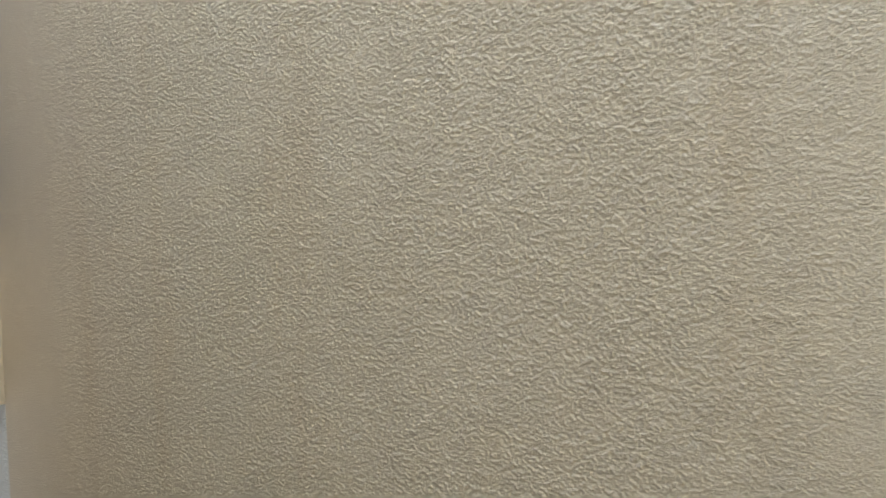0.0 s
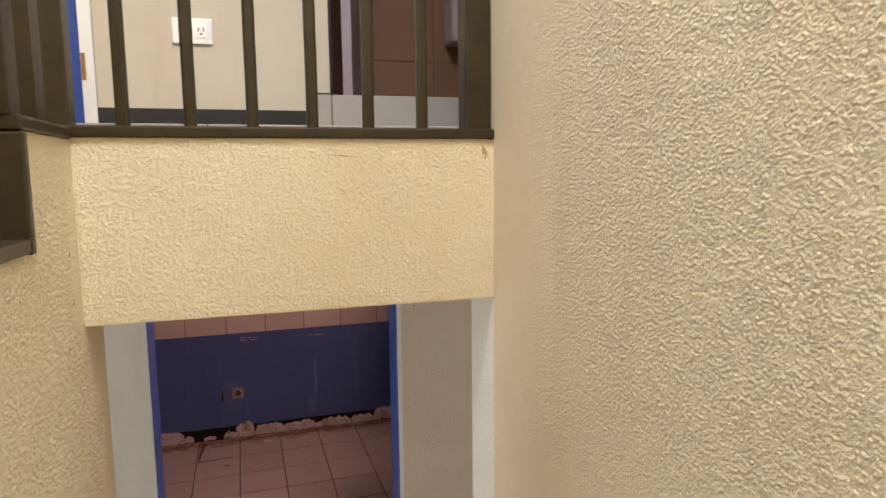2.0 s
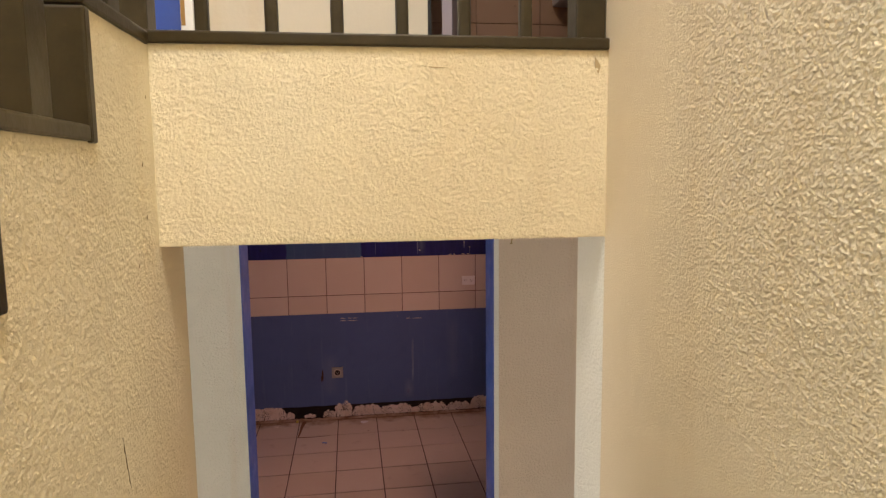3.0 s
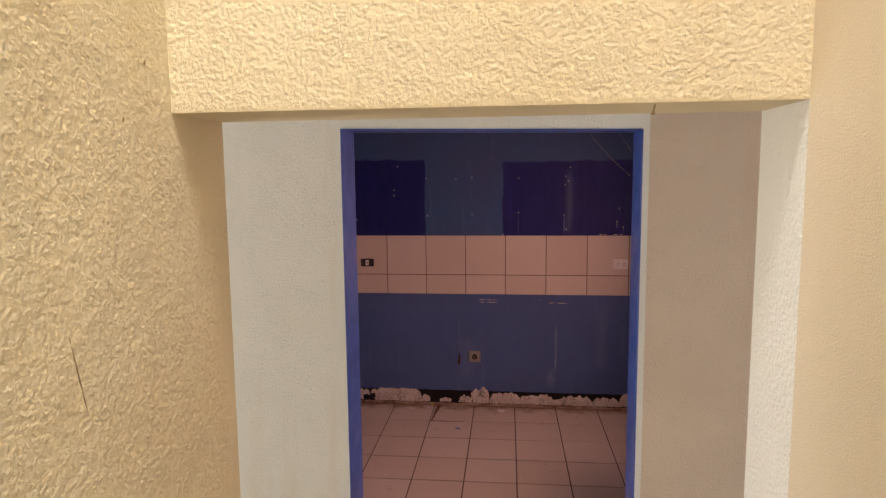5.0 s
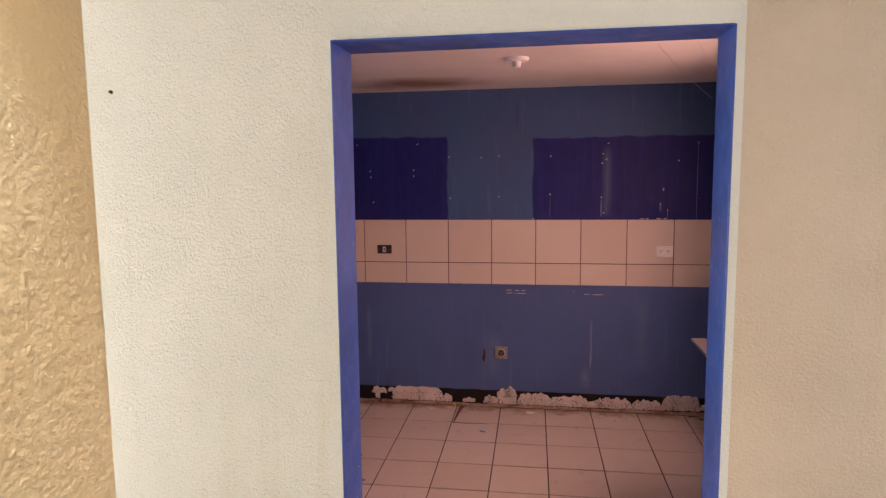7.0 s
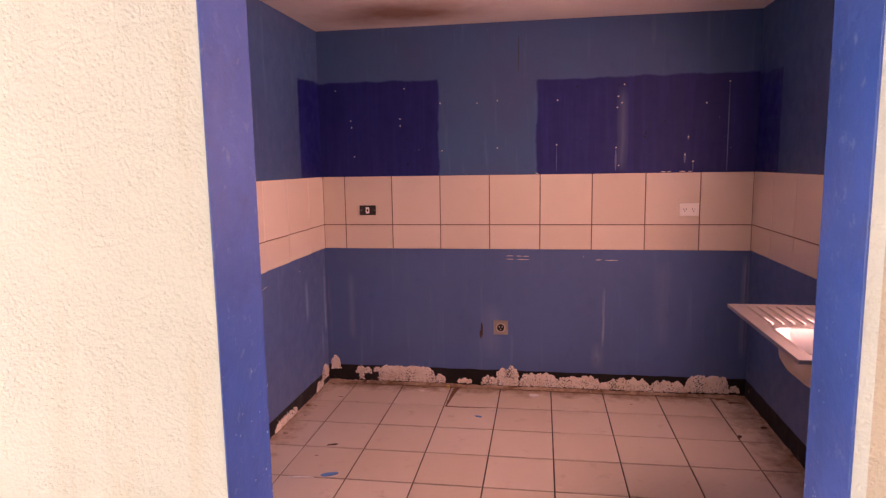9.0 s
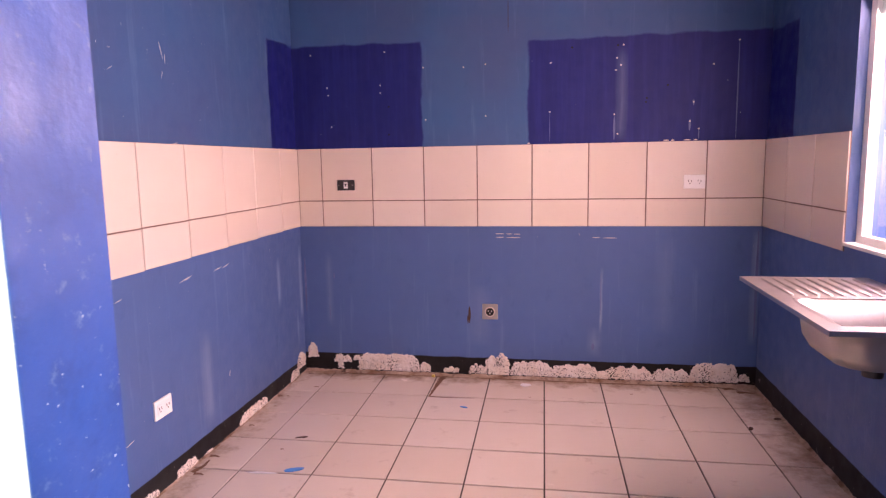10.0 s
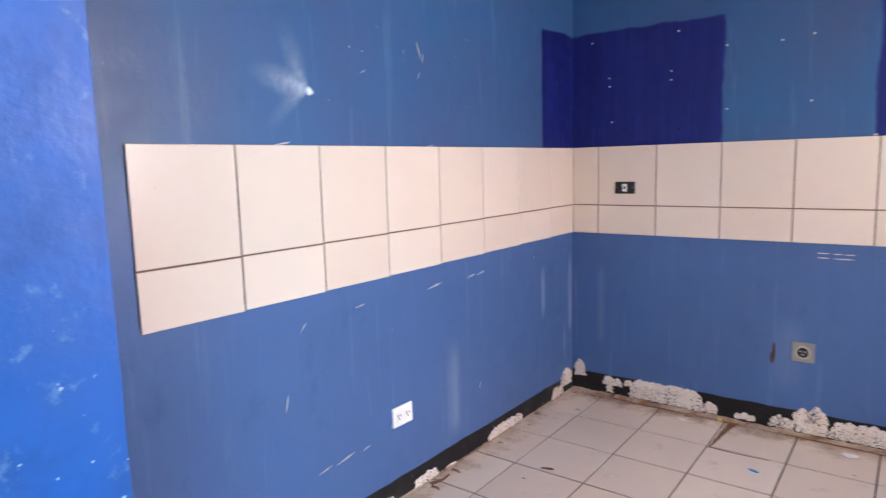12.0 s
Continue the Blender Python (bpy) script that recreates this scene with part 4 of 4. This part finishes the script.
tile_band(wall_back, [LX + 0.009] + [0.33 * k for k in range(8)] + [RX - 0.009], ROWS, along_back, M["wall_tile"])
left_cuts = [-2.608 + 0.333 * k for k in range(8)] + [-0.0]
for u0, u1 in zip(left_cuts, left_cuts[1:]):
    far = -(u0 + u1) / 2
    v = (0.958 - 0.0095 * far, 1.123 - 0.0055 * far, 1.453)
    tile_band(wall_left, [u0, u1], ((v[0], v[1]), (v[1], v[2])), along_left, M["wall_tile"])
cuts = [0.0, 0.35, 0.69, 1.03]
for u0, u1 in zip(cuts, cuts[1:]):
    for v0, v1 in ROWS:
        lay(wall_right, "tile", tile_mesh("tile", u1 - u0 - GAP, v1 - v0 - GAP, 0.008, M["wall_tile"]), along_right(-u0 - GAP / 2, v0 + GAP / 2))
structure("wall_grout", boxes((LX + 0.003, RX - 0.003, -0.004, 0.0, 0.96, 1.451), (LX, LX + 0.004, -2.606, -0.004, 0.96, 1.451), (RX - 0.004, RX, -1.028, -0.004, 0.96, 1.451)), M["wall_grout"],
          "brownish grout behind the kitchen wall tiles", "grout")
# the floor's tiles lie a little askew to the walls and are cut along them
ASKEW, GAP_X, GAP_Y = 0.012, 0.0068, 0.0105


def clipped(poly, axis, limit, keep_above):
    """The part of a polygon on one side of a straight wall."""
    out = []
    for p, q in zip(poly, poly[1:] + poly[:1]):
        a, b = (p[axis] - limit, q[axis] - limit) if keep_above else (limit - p[axis], limit - q[axis])
        if a >= 0:
            out.append(p)
        if a * b < 0:
            k = a / (a - b)
            out.append((p[0] + (q[0] - p[0]) * k, p[1] + (q[1] - p[1]) * k))
    return out


def slab(points, t, inset):
    """A tile of any outline with a softened face edge, its face at z = 0."""
    bm = bmesh.new()
    cx, cy = sum(p[0] for p in points) / len(points), sum(p[1] for p in points) / len(points)
    rings = []
    for z, k in ((-t, 0.0), (-inset, 0.0), (0.0, inset)):
        ring = []
        for x, y in points:
            d = math.hypot(x - cx, y - cy)
            f = max(0.0, 1 - k * 1.4 / d)
            ring.append(bm.verts.new((cx + (x - cx) * f, cy + (y - cy) * f, z)))
        rings.append(ring)
    for lo, hi in zip(rings, rings[1:]):
        for i in range(len(lo)):
            j = (i + 1) % len(lo)
            bm.faces.new((lo[i], lo[j], hi[j], hi[i]))
    bm.faces.new(rings[-1])
    bmesh.ops.recalc_face_normals(bm, faces=bm.faces[:])
    return bm


whole = {}
tile_rnd = random.Random(5)
for i in range(-6, 5):
    for j in range(-1, 10):
        x0, y1 = 1.397 + 0.3385 * i, -0.042 - 0.333 * j
        g, k = GAP_X / 2, GAP_Y / 2
        quad = [(x0 + g, y1 - 0.333 + k), (x0 + 0.3385 - g, y1 - 0.333 + k), (x0 + 0.3385 - g, y1 - k), (x0 + g, y1 - k)]
        turned = [(x - ASKEW * y, y + ASKEW * x) for x, y in quad]
        cut = turned
        for axis, limit, above in ((0, LX + 0.002, True), (0, RX - 0.002, False), (1, DOOR_F + 0.002, True), (1, -0.002, False)):
            cut = clipped(cut, axis, limit, above) if len(cut) > 2 else []
        if len(cut) < 3 or max(p[0] for p in cut) - min(p[0] for p in cut) < 0.012 or max(p[1] for p in cut) - min(p[1] for p in cut) < 0.012:
            continue
        cx, cy = sum(p[0] for p in cut) / len(cut), sum(p[1] for p in cut) / len(cut)
        shape = [(x - cx, y - cy) for x, y in cut]
        if cut == turned:
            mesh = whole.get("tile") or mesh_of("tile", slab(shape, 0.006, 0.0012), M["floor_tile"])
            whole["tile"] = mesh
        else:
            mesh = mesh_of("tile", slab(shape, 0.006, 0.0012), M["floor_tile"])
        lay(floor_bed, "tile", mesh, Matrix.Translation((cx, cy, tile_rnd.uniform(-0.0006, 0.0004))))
cache = {}
for x0, x1 in ((1.449, 1.514), (1.518, 1.819), (1.823, 2.124), (2.128, 2.297)):
    lay(curb, "tile", tile_mesh("tile", x1 - x0, 0.157, 0.006, M["white_tile"]), Matrix(((1, 0, 0, x0), (0, 0, -1, UW), (0, 1, 0, UP + 0.003), (0, 0, 0, 1))))
for i in range(10):
    for j in range(4):
        lay(up_floor, "tile", cache.setdefault("f", tile_mesh("tile", 0.297, 0.192, 0.004, M["white_tile"])), Matrix.Translation((0.86 + 0.3 * i, -4.283 + 0.195 * j, UP - 0.004)))
for i in range(6):
    for j in range(3):
        lay(bath_wall, "tile", cache.setdefault("b", tile_mesh("tile", 0.327, 0.327, 0.007, M["brown_tile"])),
            Matrix(((1, 0, 0, 1.565 + 0.33 * i), (0, 0, -1, -2.3), (0, 1, 0, 2.59 + 0.33 * j), (0, 0, 0, 1))))

# ---- marks on the stairwell plaster ----
nail = thing("nail", "rusty bent nail under the plaster beam", "nail", (1.578, -4.338, 2.039))
part("shank", tube(bmesh.new(), (0, 0, -0.011), (0.003, -0.002, 0.004), 0.0014, sides=8), M["stain"], nail)
part("nail_head", tube(bmesh.new(), (0, 0, -0.013), (0, 0, -0.011), 0.003, sides=10), M["stain"], nail)
pin = thing("wall_pin", "small dark pin in white plaster", "nail", (0.24, front(0.24), 2.0))
part("pin_head", tube(bmesh.new(), (0, -0.008, 0), (0, 0.002, 0), 0.004, 0.0045, 10), M["rust"], pin)


def mark_left(y0, z0, y1, z1, w, paint="stain"):
    """A thin scratch on the left stair wall."""
    a, d = Vector((y0, z0)), Vector((y1 - y0, z1 - z0))
    s = Vector((-d.y, d.x)).normalized() * w / 2
    pts = [tuple(a), tuple(a + d * 0.4 + s), tuple(a + d * 0.7 + s * 0.6), tuple(a + d), tuple(a + d * 0.6 - s), tuple(a + d * 0.3 - s * 0.5)]
    part("scratch", prism(pts, 0, SL - 0.001, SL + 0.0017), M[paint], wall_sl)


for y, z in ((-4.427, 2.19), (-4.39, 2.305), (-4.475, 2.024), (-4.421, 2.101)):
    mark_left(y, z, y - 0.002, z - 0.007, 0.004)
mark_left(-4.598, 1.78, -4.578, 1.69, 0.0016, "scuff")
for x0, z0, x1, z1, w in ((1.735, 2.385, 1.742, 2.352, 0.008), (1.40, 2.364, 1.455, 2.36, 0.003)):
    part("scratch", prism([(x0, z0), ((x0 + x1) / 2 + w, (z0 + z1) / 2), (x1, z1), ((x0 + x1) / 2 - w / 2, (z0 + z1) / 2 - 0.002)], 1, -4.3636, -4.361), M["stain"], beam)

# ---- coarse relief of the sprayed plaster ----
def spray(rows, cols, step, lump, seed):
    """Heights 0..1 of sprayed plaster: soft lumps with flats between them and a finer grain on top."""
    rnd = np.random.RandomState(seed)
    fy, fx = np.meshgrid(np.fft.fftfreq(rows, step), np.fft.rfftfreq(cols, step), indexing="ij")
    f2 = fx * fx + fy * fy

    def soft(sigma):
        field = np.fft.irfft2(np.fft.rfft2(rnd.standard_normal((rows, cols))) * np.exp(-2 * (math.pi * sigma) ** 2 * f2), s=(rows, cols))
        return field / field.std()

    broad, body, fine = soft(lump * 4.0), soft(lump), soft(lump * 0.55)
    h = 0.5 + 0.5 * np.tanh(0.85 * body + 0.35 * fine)
    return h * (0.86 + 0.14 * np.tanh(broad)) + 0.1 * fine


def plaster_coat(parent, place, u0, u1, v0, v1, step, lump, depth, material, seed, keep=None, fade=0.005):
    """A skin of rough plaster on a wall; place(u, v, h) gives the point h metres proud of the wall."""
    cols, rows = int((u1 - u0) / step) + 1, int((v1 - v0) / step) + 1
    u, v = np.meshgrid(np.linspace(u0, u1, cols), np.linspace(v0, v1, rows))
    h = spray(rows, cols, step, lump, seed) * depth
    edge = np.minimum(np.minimum(u - u0, u1 - u), np.minimum(v - v0, v1 - v))
    inside = np.ones(u.shape, bool)
    if keep is not None:
        inside, rim = keep(u, v)
        edge = np.minimum(edge, rim)
    h = 0.0004 + np.maximum(h, 0) * np.clip(edge / fade, 0, 1) ** 0.6
    co = np.stack(place(u, v, h), -1).reshape(-1, 3).astype(np.float32)
    i = np.arange(rows * cols).reshape(rows, cols)
    quads = np.stack((i[:-1, :-1], i[:-1, 1:], i[1:, 1:], i[1:, :-1]), -1)
    whole_quad = inside[:-1, :-1] & inside[:-1, 1:] & inside[1:, 1:] & inside[1:, :-1]
    quads = quads[whole_quad].astype(np.int32)
    me = bpy.data.meshes.new("plaster_coat")
    me.vertices.add(len(co))
    me.vertices.foreach_set("co", co.ravel())
    me.loops.add(quads.size)
    me.loops.foreach_set("vertex_index", quads.ravel())
    me.polygons.add(len(quads))
    me.polygons.foreach_set("loop_start", np.arange(0, quads.size, 4, dtype=np.int32))
    me.update(calc_edges=True)
    me.shade_smooth()
    me.materials.append(material)
    ob = new("plaster_coat", me)
    ob.parent = parent
    return ob


def stepped(u, v):
    """Inside the stepped outline of the stair wall, and the distance to its edge."""
    k = np.clip(np.ceil((TOP_Y - u) / GO), 0, 9)
    roof = np.where(k > 0, 2.394 - RISE * k, 2.392)
    rim = roof - v
    for q in range(4):
        side = u - (TOP_Y - GO * q)
        rim = np.where((v > 2.394 - RISE * (q + 1)) & (side > 0), np.minimum(rim, side), rim)
    return rim >= -0.001, np.maximum(rim, 0)


plaster_coat(wall_sr, lambda u, v, h: (SR - h, u, v), -5.98, -4.56, 1.75, 2.98, 0.0014, 0.00098, 0.0017, M["grey_cream"], 11, fade=0.25)
plaster_coat(beam, lambda u, v, h: (u, -4.362 - h, v), SL, SR, 2.039, 2.3965, 0.002, 0.0016, 0.0013, M["cream"], 12)
plaster_coat(wall_sl, lambda u, v, h: (SL + h, -u, v), 4.207, 5.25, 1.05, 2.392, 0.0022, 0.002, 0.0011, M["cream"], 13, keep=lambda u, v: stepped(-u, v))

# ---- cobweb in the doorway's corner ----
web = thing("cobweb", "fine dusty cobweb thread across the corner of a doorway", "cobweb", (1.747, -3.222, 1.94))
for (ax, az), (bx, bz), sag in (((0.0, 0.0), (-0.125, 0.128), 0.006), ((0.0, 0.075), (-0.035, 0.128), 0.002)):
    bm, before = bmesh.new(), None
    for i in range(9):
        t = i / 8
        here = (ax + (bx - ax) * t, 0.0, az + (bz - az) * t - sag * math.sin(math.pi * t))
        if before:
            tube(bm, before, here, 0.00035, sides=5)
        before = here
    part("thread", bm, M["plaster"], web)
